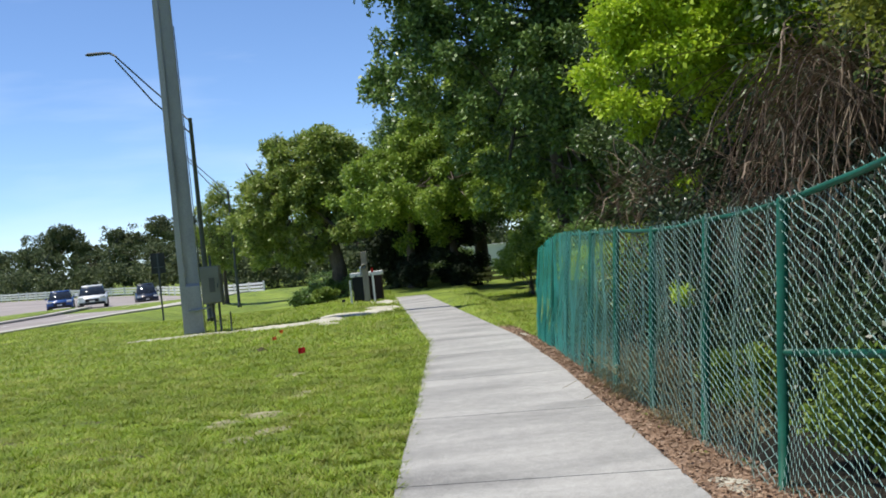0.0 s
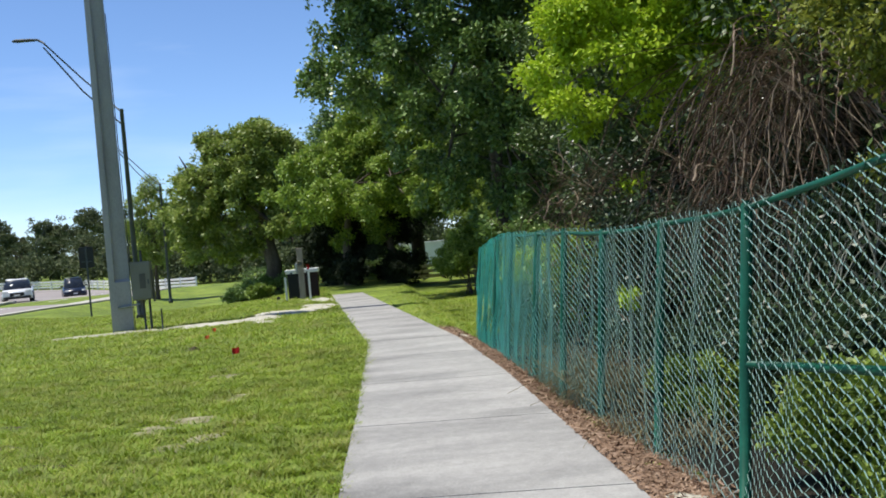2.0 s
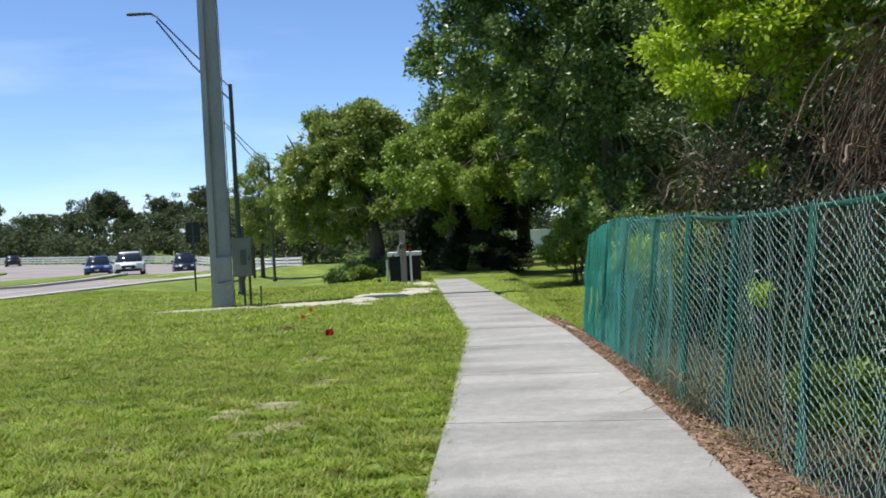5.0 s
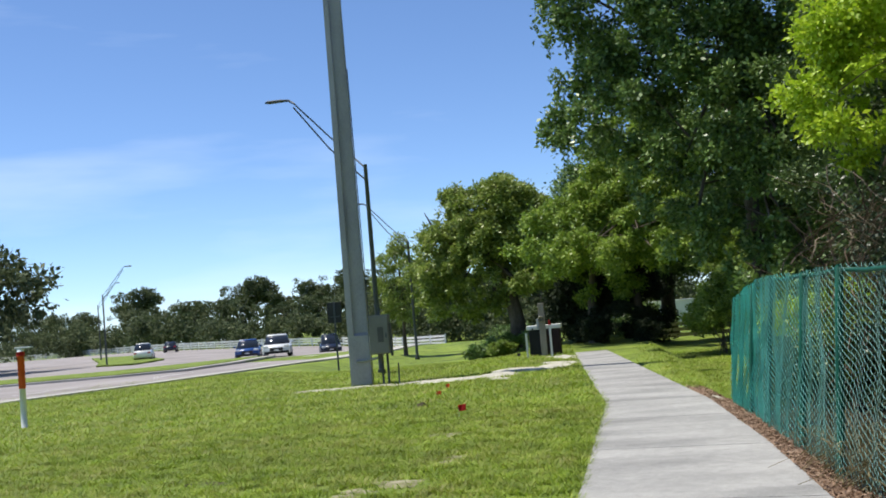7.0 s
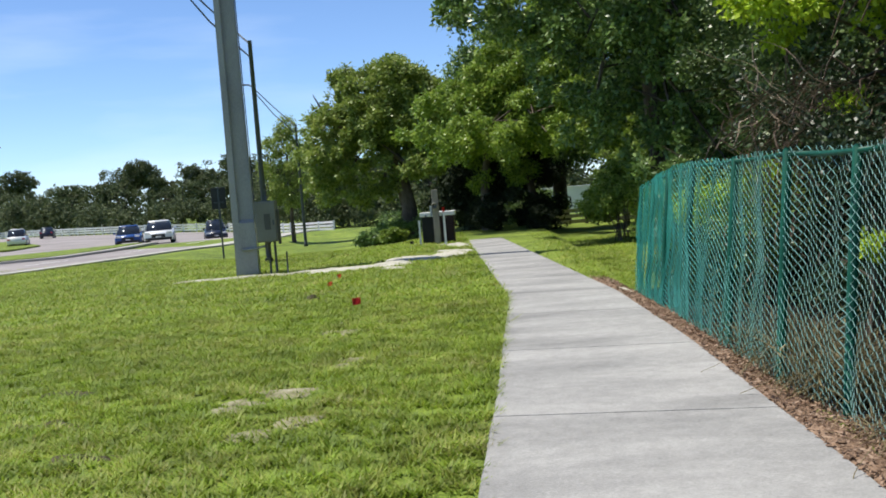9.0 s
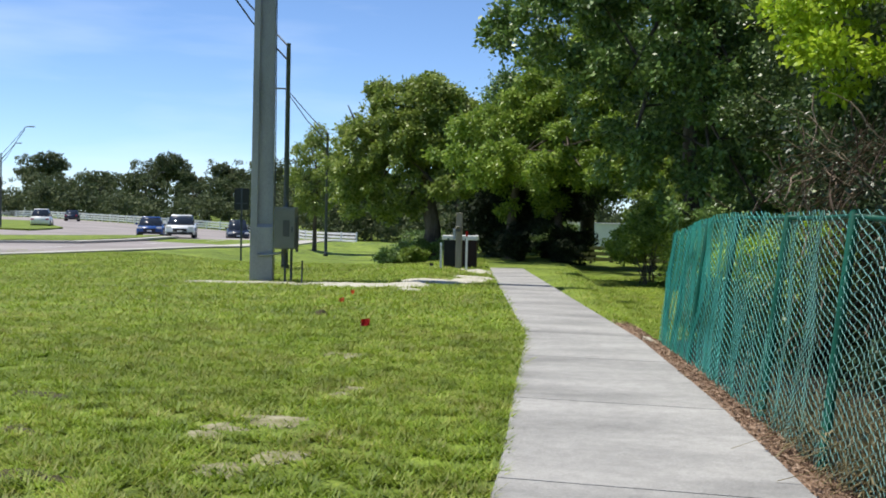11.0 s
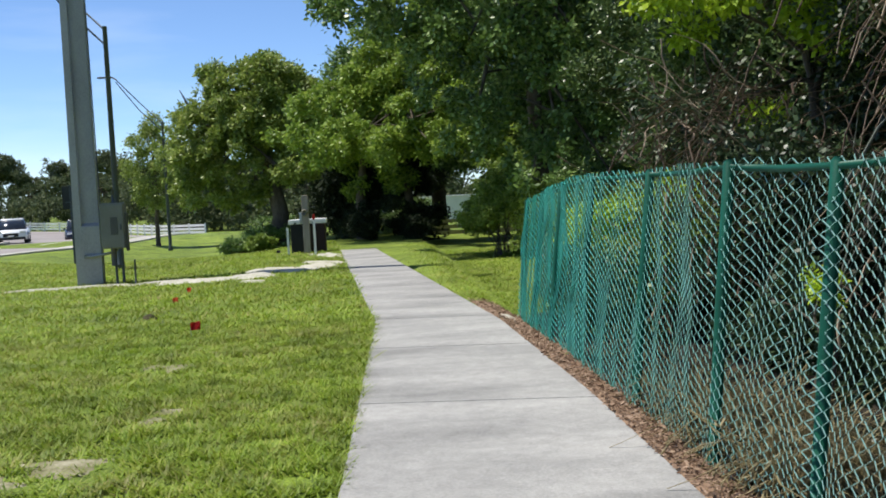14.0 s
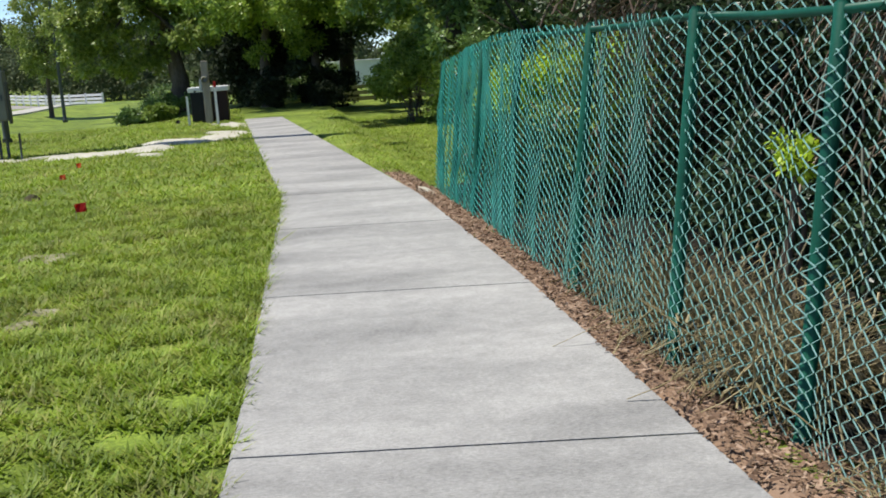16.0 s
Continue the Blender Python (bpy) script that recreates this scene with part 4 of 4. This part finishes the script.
# ---- trees, near to far ----
rr = random.Random(8)
tree("oak", -4.5, 46.4, [(0, 0, 0), (0.15, 0, 1.4), (-0.1, 0, 2.8), (-0.5, 0.2, 5.4)], 0.42,
     [(u * 0.82 + 0.4, v, z * 0.96, a, b, c) for u, v, z, a, b, c in [(-1.1, 0, 6.6, 1.9, 2.2, 1.3), (0.4, 0.3, 5.9, 1.8, 2.0, 1.4), (-2.6, 0.2, 5.7, 1.3, 1.6, 0.9), (-3.9, 0, 5.0, 1.3, 1.6, 1.2), (-4.6, 0, 3.7, 1.2, 1.6, 1.1), (-3.5, -0.6, 2.9, 1.2, 1.4, 0.9), (1.6, -0.8, 3.7, 1.5, 1.6, 0.7), (0.2, -1.6, 3.3, 1.4, 1.4, 0.7), (1.3, 0.5, 5.2, 1.5, 1.8, 1.1), (-1.8, -1.4, 4.4, 1.4, 1.2, 0.9), (3.0, 0, 4.2, 1.4, 1.4, 0.8), (-2.2, 0.5, 2.6, 1.3, 1.4, 0.7), (-1.4, -0.8, 5.2, 1.6, 1.4, 1.0), (0.3, -0.9, 4.6, 1.6, 1.4, 0.9), (-2.9, -0.8, 4.2, 1.3, 1.2, 0.9), (2.3, -0.4, 4.9, 1.2, 1.3, 0.8), (-0.6, -1.2, 6.0, 1.5, 1.3, 1.0), (-3.4, -0.6, 5.4, 1.1, 1.2, 0.8)]] + [(-1.7, 0, 6.7, 1.2, 1.4, 0.8), (0, 0, 7.0, 1.2, 1.4, 0.8), (-3.5, 0, 5.4, 0.9, 1.0, 0.8), (1.3, 0, 6.3, 1.1, 1.2, 0.8)],
     105000, 0.15, "leaf_oak", "spreading live oak with dense olive green foliage", 11, droop=0.25, tuft=0.2, shell=0.45)
tree("street_tree", -12.2, 60, [(0, 0, 0), (0, 0, 1.5), (0.1, 0, 3), (0, 0, 5)], 0.12,
     [(0, 0, 5.6, 1.0, 1.0, 1.2), (-0.7, 0, 4.2, 1.1, 1.0, 1.0), (0.8, 0, 4.4, 1.1, 1.0, 1.1), (0.2, -0.4, 3.1, 1.3, 1.0, 0.8), (0, 0, 2.2, 0.8, 0.8, 0.5)],
     16000, 0.13, "leaf_oak", "slender young tree beside the road", 14, droop=0.3)
tree("broadleaf_tree", 4.4, 33, [(0, 0, 0), (-0.2, 0, 3), (-0.3, 0, 7), (0, 0.3, 11)], 0.26,
     [(-3.9, -0.5, 10.6, 2.0, 2, 1.5), (-4.6, 0, 9.0, 1.3, 1.4, 1.0), (-4.2, -1, 7.2, 1.7, 1.8, 1.2), (-1.6, -1, 9.0, 2.2, 2, 1.7), (0.9, -1.5, 10.6, 2.4, 2.2, 2), (-2.2, -1.5, 5.6, 2.0, 2, 1.2), (0.4, -2.6, 6.8, 2.2, 2, 1.6), (3.2, -2.4, 8.4, 2.4, 2.4, 2.2), (-1.6, 0, 12.6, 2.6, 2.6, 1.6), (2.2, 0, 13.2, 2.6, 2.6, 1.8), (0.6, -3.0, 4.2, 1.9, 1.6, 1.1), (-1.8, -2.0, 3.6, 1.4, 1.4, 0.7), (3.4, -3.2, 5.2, 2.2, 2, 1.5), (2.6, -3.6, 3.0, 1.7, 1.5, 1.0), (-0.4, -3.2, 2.2, 1.5, 1.2, 0.8), (1.0, -3.4, 1.6, 1.3, 1.1, 0.7), (-3.4, -1.8, 8.6, 1.5, 1.5, 1.0), (-5.2, -0.5, 10.2, 0.9, 1.0, 0.8), (-5.0, -0.4, 11.6, 1.0, 1.0, 0.8)],
     170000, 0.15, "leaf_dark", "tall dark green broadleaf tree hung with moss", 12, droop=0.5, tuft=0.18, shell=0.45)
tree("broadleaf_tree", 0.9, 42, [(0, 0, 0), (-0.2, 0, 2), (-0.4, 0, 4), (-0.2, 0.2, 6)], 0.17,
     [(-1.4, -0.5, 5.0, 1.8, 1.8, 1.3), (0.5, -0.8, 5.6, 1.9, 1.8, 1.4), (-2.4, -0.6, 3.6, 1.5, 1.6, 0.8), (-0.4, -1.4, 3.9, 1.7, 1.5, 0.9), (1.8, -1, 4.2, 1.7, 1.6, 1.0), (2.4, 0, 6.2, 1.9, 1.8, 1.4), (0.4, 0, 7.4, 2.0, 2, 1.3), (-1.0, 0, 2.3, 1.6, 1.6, 0.7), (-2.2, -4.0, 3.4, 1.5, 1.3, 0.6), (-0.1, -4.6, 3.2, 1.6, 1.3, 0.6), (2.0, -4.2, 3.3, 1.6, 1.3, 0.7), (1.0, -3.0, 4.4, 1.7, 1.5, 0.8), (-3.3, -3.2, 3.4, 1.4, 1.3, 0.6)],
     105000, 0.14, "leaf_green", "low spreading tree over the end of the footpath", 15, droop=0.3, tuft=0.2, shell=0.45)
DARK = [(8.5, 27, 31), (7.4, 20.5, 32), (8.6, 14.5, 33), (7.6, 9.0, 34), (8.0, 3.5, 35), (11.5, 22, 36), (12, 11, 37)]
for x, y, sd in DARK:
    r2 = random.Random(sd)
    cl = spread(r2, 13, (-3.0, -2.8, 2.4), (2.2, 2.8, 10.5), (1.3, 2.2)) + ([(-3.5 + r2.uniform(-0.3, 0.5), r2.uniform(-2.6, 1.5), r2.uniform(3.0, 5.2), 0.9, 1.0, 0.65) for _ in range(5)] if x < 10 and y < 12 else [])
    tree("broadleaf_tree", x, y, [(0, 0, 0), (r2.uniform(-0.4, 0.2), 0, 3), (-0.2, 0, 6.5), (0, 0.2, 9.5)], 0.26, cl, 90000 if x < 10 else 30000, 0.1 if x < 10 else 0.17, "leaf_wood", "tall dense dark green tree in the wood behind the fence", sd, group="woodland trees", droop=0.35, tuft=0.22)
tree("lime_tree", 4.15, 14.2, [(0, 0, 0), (0.1, 0, 1.6), (0, 0, 3)], 0.08,
     [(-0.2, 0, 4.6, 1.1, 1.1, 0.8), (-1.1, -0.3, 4.0, 0.8, 0.9, 0.55), (0.8, -0.4, 4.1, 0.9, 0.9, 0.6), (-1.5, -0.5, 3.3, 0.5, 0.7, 0.35), (0.1, -0.7, 3.3, 0.8, 0.7, 0.45), (0.9, -0.5, 3.0, 0.6, 0.7, 0.4), (-0.9, -0.8, 2.2, 0.5, 0.5, 0.3), (0.5, 0.2, 5.3, 0.9, 0.9, 0.6), (-0.6, -0.6, 4.5, 0.7, 0.6, 0.5), (0.3, -0.7, 4.2, 0.7, 0.6, 0.5)],
     66000, 0.082, "leaf_lime", "young tree with bright lime green leaves", 13, tuft=0.36)
tree("lime_tree", 3.5, 6.4, [(0, 0, 0), (0, 0, 1.5), (0.1, 0, 2.8)], 0.06,
     [(0.1, 0, 2.9, 0.6, 0.7, 0.45), (-0.15, 0.1, 2.2, 0.45, 0.5, 0.35), (0.6, -0.3, 2.5, 0.7, 0.7, 0.5), (0.3, 0.1, 3.6, 0.7, 0.7, 0.5), (0.2, 0, 1.7, 0.45, 0.5, 0.25)],
     17000, 0.055, "leaf_yellow", "yellow-green young tree behind the fence", 16, tuft=0.36)

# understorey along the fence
US = [(2.9, 16.2, "leaf_lime", 1.5), (2.6, 13.8, "leaf_shrub", 1.4), (3.4, 12.0, "leaf_shaded", 2.0), (4.0, 8.6, "leaf_shaded", 1.5), (5.2, 8.0, "leaf_shaded", 2.8), (4.9, 11.2, "leaf_shaded", 3.2), (4.2, 17.0, "leaf_shaded", 3.0), (3.8, 19.5, "leaf_shrub", 2.4), (4.6, 5.9, "leaf_shaded", 1.9), (5.6, 4.0, "leaf_shaded", 2.6), (5.4, 13.2, "leaf_shaded", 3.4)]
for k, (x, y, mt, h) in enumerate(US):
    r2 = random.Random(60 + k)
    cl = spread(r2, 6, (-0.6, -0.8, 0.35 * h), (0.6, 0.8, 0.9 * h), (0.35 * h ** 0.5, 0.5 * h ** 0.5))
    shrub("shrub", x, y, cl, 15000 if h < 2.5 else 22000, 0.06, mt, {"leaf_lime": "bright green shrub behind the fence", "leaf_shrub": "olive green shrub tangled with dry vines", "leaf_shaded": "shrub in the wood, shade put into its leaf colour"}[mt], 60 + k, group="undergrowth")
shrub("shrub", 2.15, 4.95, [(0, 0, 0.35, 0.35, 0.5, 0.3), (0.3, -0.5, 0.4, 0.4, 0.5, 0.35), (0.35, 0.6, 0.3, 0.3, 0.4, 0.25), (0.1, -1.0, 0.4, 0.35, 0.5, 0.3)], 26000, 0.045, "leaf_shrub", "low leafy green bush against the fence", 90)
shrub("shrub", 1.95, 7.35, [(0, 0, 0.3, 0.25, 0.3, 0.25), (0.2, -0.3, 0.35, 0.25, 0.3, 0.25)], 9000, 0.04, "leaf_shrub", "small leafy green bush behind the fence", 91)
shrub("shrub", 2.1, 9.3, [(0, 0, 0.9, 0.12, 0.14, 0.08)], 420, 0.04, "leaf_lime", "slender sapling with a tuft of bright leaves", 92, stems=3)

# shrubs at the end of the lawn
for k, (x, y, w, h, mt) in enumerate(((2.75, 31.2, 1.15, 2.1, "leaf_shrub"), (3.5, 29.6, 1.4, 2.1, "leaf_shrub"), (3.15, 33.0, 1.15, 2.4, "leaf_shrub"), (3.9, 36.0, 1.6, 3.0, "leaf_shrub"), (4.6, 28.0, 1.3, 2.0, "leaf_dark"), (-5.0, 38.5, 0.7, 0.55, "leaf_dark"), (-4.2, 38.2, 0.7, 0.5, "leaf_shrub"), (-4.6, 45.0, 1.2, 0.9, "leaf_dark"), (0.6, 45.5, 1.6, 1.5, "leaf_dark"), (-1.2, 47, 1.6, 1.6, "leaf_dark"), (4.6, 44.5, 1.3, 1.4, "leaf_dark"), (-6.5, 62, 2.2, 1.0, "leaf_dark"), (5.6, 36, 1.8, 2.6, "leaf_dark"), (6.6, 31, 1.6, 3.0, "leaf_dark"))):
    r2 = random.Random(120 + k)
    cl = spread(r2, 6, (-w * 0.6, -w * 0.6, 0.3 * h), (w * 0.6, w * 0.6, 0.8 * h), (0.28 * w, 0.45 * w))
    shrub("shrub", x, y, cl, 9000, 0.08, mt, "twiggy olive shrub at the edge of the lawn" if mt == "leaf_shrub" else "dark rounded shrub under the trees", 120 + k, group="lawn shrubs")

# dry vines, moss and dead grass
rv = random.Random(77)
vt = empty("vine_tangle", 3.9, 9.6, ground_z(3.9, 9.6), 0, "tangle of dry brown vines hanging over the undergrowth", "vines")
strands("vine_curtain", "vine", [(rv.gauss(0.1, 0.3), rv.gauss(0, 0.4), rv.uniform(2.6, 3.3)) for _ in range(420)], rv, 1.8, 1.6, 0.007, vt, 8, 0.2)
strands("vine_mass", "vine", [(rv.uniform(-1.0, 0.7), rv.uniform(-1.0, 1.0), rv.uniform(0.9, 2.2)) for _ in range(420)], rv, 1.1, 0.5, 0.008, vt, 7, 0.35)
vt = empty("vine_tangle", 2.7, 12.8, ground_z(2.7, 12.8), 0, "tangle of dry brown twigs and vines at the fence", "vines")
for y0 in (-1.2, -0.4, 0.4):
    strands("vine_mass", "vine", [(rv.uniform(-0.5, 0.6), y0 + rv.uniform(0, 0.8), rv.uniform(0.6, 2.3)) for _ in range(183)], rv, 0.9, 0.5, 0.0075, vt, 7, 0.35)
vt = empty("vine_tangle", 2.75, 7.0, ground_z(2.75, 7.0), 0, "grey dry vines and moss strands in the wood", "vines")
for y0 in (-1.4, 0.1, 1.5):
    strands("vine_curtain", "moss", [(rv.uniform(-0.3, 0.7), y0 + rv.uniform(0, 1.5), rv.uniform(0.8, 1.9)) for _ in range(66)], rv, 1.0, 1.8, 0.007, vt, 7, 0.15)
for k in range(5):
    x, y = rv.uniform(4.6, 6.0), rv.uniform(7.0, 12.0)
    t = empty("sapling_trunk", x, y, ground_z(x, y), 0, "thin pale grey tree trunk in the wood", "tree", "bare trunks")
    part("trunk", tube(bmesh.new(), [(0, 0, -0.1), (rv.uniform(-0.08, 0.08), rv.uniform(-0.08, 0.08), 1.4), (rv.uniform(-0.15, 0.15), rv.uniform(-0.15, 0.15), 3.2), (rv.uniform(-0.2, 0.2), rv.uniform(-0.2, 0.2), 5.2)], [0.06, 0.05, 0.045, 0.03], 8), "bark", t)


def tussock(x, y, n, h, r, mat, label, seed):
    g = random.Random(seed)
    t = empty("grass_tussock", x, y, ground_z(x, y), 0, label, "grass")
    strands("blade_tuft", mat, [(g.gauss(0, r), g.gauss(0, r * 1.4), g.uniform(0.02, h * 0.6)) for _ in range(n)], g, h, 0.7, 0.0045, t, 4, 0.3)
    return t


for k, (x, y, n, h, r) in enumerate(((1.7, 8.45, 1500, 0.42, 0.13), (1.72, 9.2, 1400, 0.45, 0.15), (1.66, 10.1, 700, 0.35, 0.13), (1.6, 11.2, 250, 0.25, 0.12), (1.85, 6.6, 350, 0.3, 0.2), (1.55, 7.2, 250, 0.2, 0.12), (1.75, 12.4, 300, 0.3, 0.15))):
    tussock(x, y, n, h, r, "straw", "tuft of dead straw-coloured grass behind the fence", 200 + k)

# dark board fence under the trees
bf = empty("board_fence", 3.0, 47.5, ground_z(3.0, 47.5), 0, "dark weathered horizontal board fence under the trees", "fence")
for xx in (-1.6, 0.2, 2.0, 3.8):
    part("post", box(bmesh.new(), (xx - 0.07, -0.07, -0.2), (xx + 0.07, 0.07, 0.78), 0.01), "plank", bf)
for zz in (0.05, 0.29, 0.53):
    part("board", box(bmesh.new(), (-1.8, -0.1, zz), (4.0, -0.075, zz + 0.15), 0.005), "wood", bf)

# pale boundary wall beyond the trees
M["pale_wall"] = material("pale_render", [(0.6, 0.62, 0.64), (0.7, 0.71, 0.72), (0.76, 0.77, 0.77)], 0.8, 30, 0.85, 0.1)
bw = empty("boundary_wall", 4, 74, ground_z(4, 74), 0, "low pale rendered wall glimpsed beyond the trees", "wall")
part("wall", box(bmesh.new(), (-7.0, -0.12, -0.2), (9.0, 0.12, 1.75), 0.01), "pale_wall", bw)
part("coping", box(bmesh.new(), (-7.05, -0.18, 1.75), (9.05, 0.18, 1.84), 0.015), "pale_wall", bw)

# ---- far woods ----
def far_tree(name, x, y, h, w, pine, seed, label, n=7000):
    r2 = random.Random(seed)
    if pine:
        cl = spread(r2, 16, (-w * 0.45, -w * 0.45, h * 0.62), (w * 0.45, w * 0.45, h * 0.95), (w * 0.14, w * 0.26))
    else:
        cl = spread(r2, 20, (-w * 0.42, -w * 0.42, h * 0.22), (w * 0.42, w * 0.42, h * 0.88), (w * 0.15, w * 0.28))
    return tree(name, x, y, [(0, 0, 0), (0.2, 0, h * 0.35), (0, 0.1, h * 0.6), (0.1, 0, h * 0.85)], 0.22, cl, n, 0.55, "leaf_far", label, seed, group="far trees", tuft=0.4)


protos = [far_tree("pine_tree", -92, 262, 15, 9, True, 301, "tall far pine with a flat open crown"), far_tree("pine_tree", -74, 255, 14, 8, True, 302, "tall far pine with a flat open crown"), far_tree("broadleaf_tree", -104, 250, 10, 10, False, 303, "far rounded broadleaf tree beyond the road"), far_tree("broadleaf_tree", -62, 215, 8, 9, False, 304, "far rounded broadleaf tree beyond the road")]
rf = random.Random(31)
row = [(-84, 258, 1), (-98, 266, 0), (-66, 250, 1), (-58, 244, 0), (-116, 252, 2), (-126, 262, 0), (-140, 258, 2), (-152, 262, 2), (-168, 268, 0), (-182, 262, 2), (-200, 262, 2), (-220, 258, 1), (-54, 210, 3), (-46, 205, 3), (-38, 200, 2), (-72, 222, 3), (-84, 226, 3), (-96, 230, 3), (-110, 232, 3), (-128, 236, 3), (-146, 240, 3), (-164, 240, 3), (-30, 190, 2), (-22, 180, 2), (-14, 172, 3), (-4, 165, 2), (8, 150, 2), (-26, 140, 3), (-15, 132, 3), (-8, 126, 3), (-18, 120, 3)]
for x, y, k in row:
    s = rf.uniform(0.85, 1.1)
    c = copy_thing(protos[k], pose(x, y, ground_z(x, y), 0, 0, rf.uniform(0, 360)))
    c.scale = (s, s, s * rf.uniform(0.9, 1.1))
far_tree("broadleaf_tree", -56, 80, 12.5, 14, False, 305, "large dark tree across the road", 26000)
far_tree("broadleaf_tree", -66, 96, 10, 11, False, 306, "large dark tree across the road", 20000)
for k in range(8):
    c = copy_thing(protos[3], pose(10 + 5.5 * k, 58 + 2.5 * (k % 3), -0.1, 0, 0, 70 * k))

# dark thickets that close the view
def thicket(x0, y0, x1, y1, h, n, size, mat, seed, label, depth=2.0):
    r2 = random.Random(seed)
    t = empty("thicket", (x0 + x1) / 2, (y0 + y1) / 2, ground_z((x0 + x1) / 2, (y0 + y1) / 2), 0, label, "thicket", kind="stuff")
    k = max(6, int(math.dist((x0, y0), (x1, y1)) / (h * 0.35)))
    cl = []
    for j in range(k * 2):
        f = r2.random()
        cl.append(((x1 - x0) * (f - 0.5), (y1 - y0) * (f - 0.5) + r2.uniform(-depth, depth) * 0.5, r2.uniform(0.1, 0.85) * h, h * 0.32, h * 0.32, h * 0.28))
    leaf_cloud("foliage", mat, cl, n, size, t, seed, shell=0.9, tuft=0.4)
    return t


thicket(4.6, 50, 11, 50, 3.2, 26000, 0.16, "leaf_dark", 414, "dark thicket behind the board fence")
thicket(-3.5, 50, 1.6, 50, 3.2, 34000, 0.16, "leaf_cedar_shaded", 401, "dark thicket under the trees beyond the footpath")
thicket(5.0, 40, 14, 30, 4.0, 40000, 0.16, "leaf_dark", 402, "dark thicket behind the lawn")
thicket(6.2, 2, 6.2, 26, 4.2, 90000, 0.12, "leaf_shaded", 403, "dense dark undergrowth in the wood")
thicket(-235, 268, -55, 262, 6.0, 26000, 0.7, "leaf_far", 404, "far band of dark woodland beyond the road", 8)
thicket(-60, 225, 30, 150, 5.0, 20000, 0.6, "leaf_far", 405, "far band of dark woodland beyond the road", 6)
tree("broadleaf_tree", 2.4, 52, [(0, 0, 0), (0, 0, 3), (0.2, 0, 6), (0, 0, 9)], 0.35, spread(random.Random(71), 12, (-4.0, -2, 4.0), (3.6, 2, 9.5), (1.4, 2.2)), 70000, 0.15, "leaf_dark", "tall dark tree behind the end of the footpath", 71, group="woodland trees", droop=0.4)
tree("broadleaf_tree", 8.0, 42, [(0, 0, 0), (0, 0, 4), (0.2, 0, 8), (0, 0, 12)], 0.35, spread(random.Random(72), 14, (-4.5, -2, 3.0), (3.6, 2, 14), (1.6, 2.6)), 80000, 0.16, "leaf_dark", "tall dark tree behind the lawn", 72, group="woodland trees", droop=0.4)
tree("broadleaf_tree", -1.0, 41.5, [(0, 0, 0), (0, 0, 1.6), (0.2, 0, 3), (0, 0, 4.5)], 0.2, [(-0.6, 0, 4.6, 1.4, 1.4, 0.9), (0.8, -0.3, 4.9, 1.5, 1.4, 1.0), (-1.2, -0.4, 3.6, 1.2, 1.2, 0.6), (0.4, -0.8, 3.6, 1.4, 1.2, 0.7), (1.6, -0.6, 3.4, 1.3, 1.2, 0.7), (0.9, 0.2, 6.0, 1.3, 1.3, 0.9)], 36000, 0.14, "leaf_green", "low leafy tree reaching over the footpath", 73, group="woodland trees", droop=0.3)
thicket(2.9, 7.5, 2.7, 18.5, 0.55, 14000, 0.055, "leaf_shaded", 406, "low green weeds and creepers behind the fence", 0.6)
thicket(3.2, 3.2, 3.6, 7.5, 0.6, 10000, 0.05, "leaf_shaded", 407, "low dark weeds and creepers behind the fence", 0.6)
thicket(-2.2, 43.5, 1.5, 42.9, 2.9, 40000, 0.12, "leaf_cedar_shaded", 408, "dark low thicket at the end of the footpath", 1.0)
thicket(-24, 118, -2, 104, 4.0, 9000, 0.35, "leaf_far", 409, "dark shrubs behind the white fence", 4)
thicket(-62, 152, -22, 122, 4.5, 14000, 0.4, "leaf_far", 410, "dark shrubs behind the white fence", 4)
thicket(-200, 232, -62, 156, 5.5, 26000, 0.5, "leaf_far", 411, "dark shrubs behind the white fence", 5)
thicket(4.6, 5, 4.4, 18, 2.2, 50000, 0.075, "leaf_shaded", 412, "dark shaded undergrowth in the wood", 1.0)
thicket(-1.6, 39.8, 1.1, 39.5, 1.5, 24000, 0.085, "leaf_cedar_shaded", 413, "dark shrubs in the shade at the end of the footpath", 0.8)
# two foliage banks added so that no light comes through the wood from behind
thicket(9.8, -4, 9.6, 40, 6.0, 60000, 0.24, "leaf_wood", 415, "backing foliage added deep in the wood, blocks light from beyond", 2.0)
thicket(15.0, -10, 15.0, 50, 10.0, 50000, 0.42, "leaf_wood", 416, "backing foliage added at the far side of the wood, blocks sky light", 3.0)
thicket(2.6, 5.4, 2.45, 12.4, 1.1, 26000, 0.05, "leaf_shaded", 417, "creepers close behind the fence, shade put into their leaf colour", 0.4)
thicket(1.95, 13.0, 2.2, 18.3, 1.0, 22000, 0.055, "leaf_wood", 418, "green creepers and weeds close behind the far fence", 0.25)
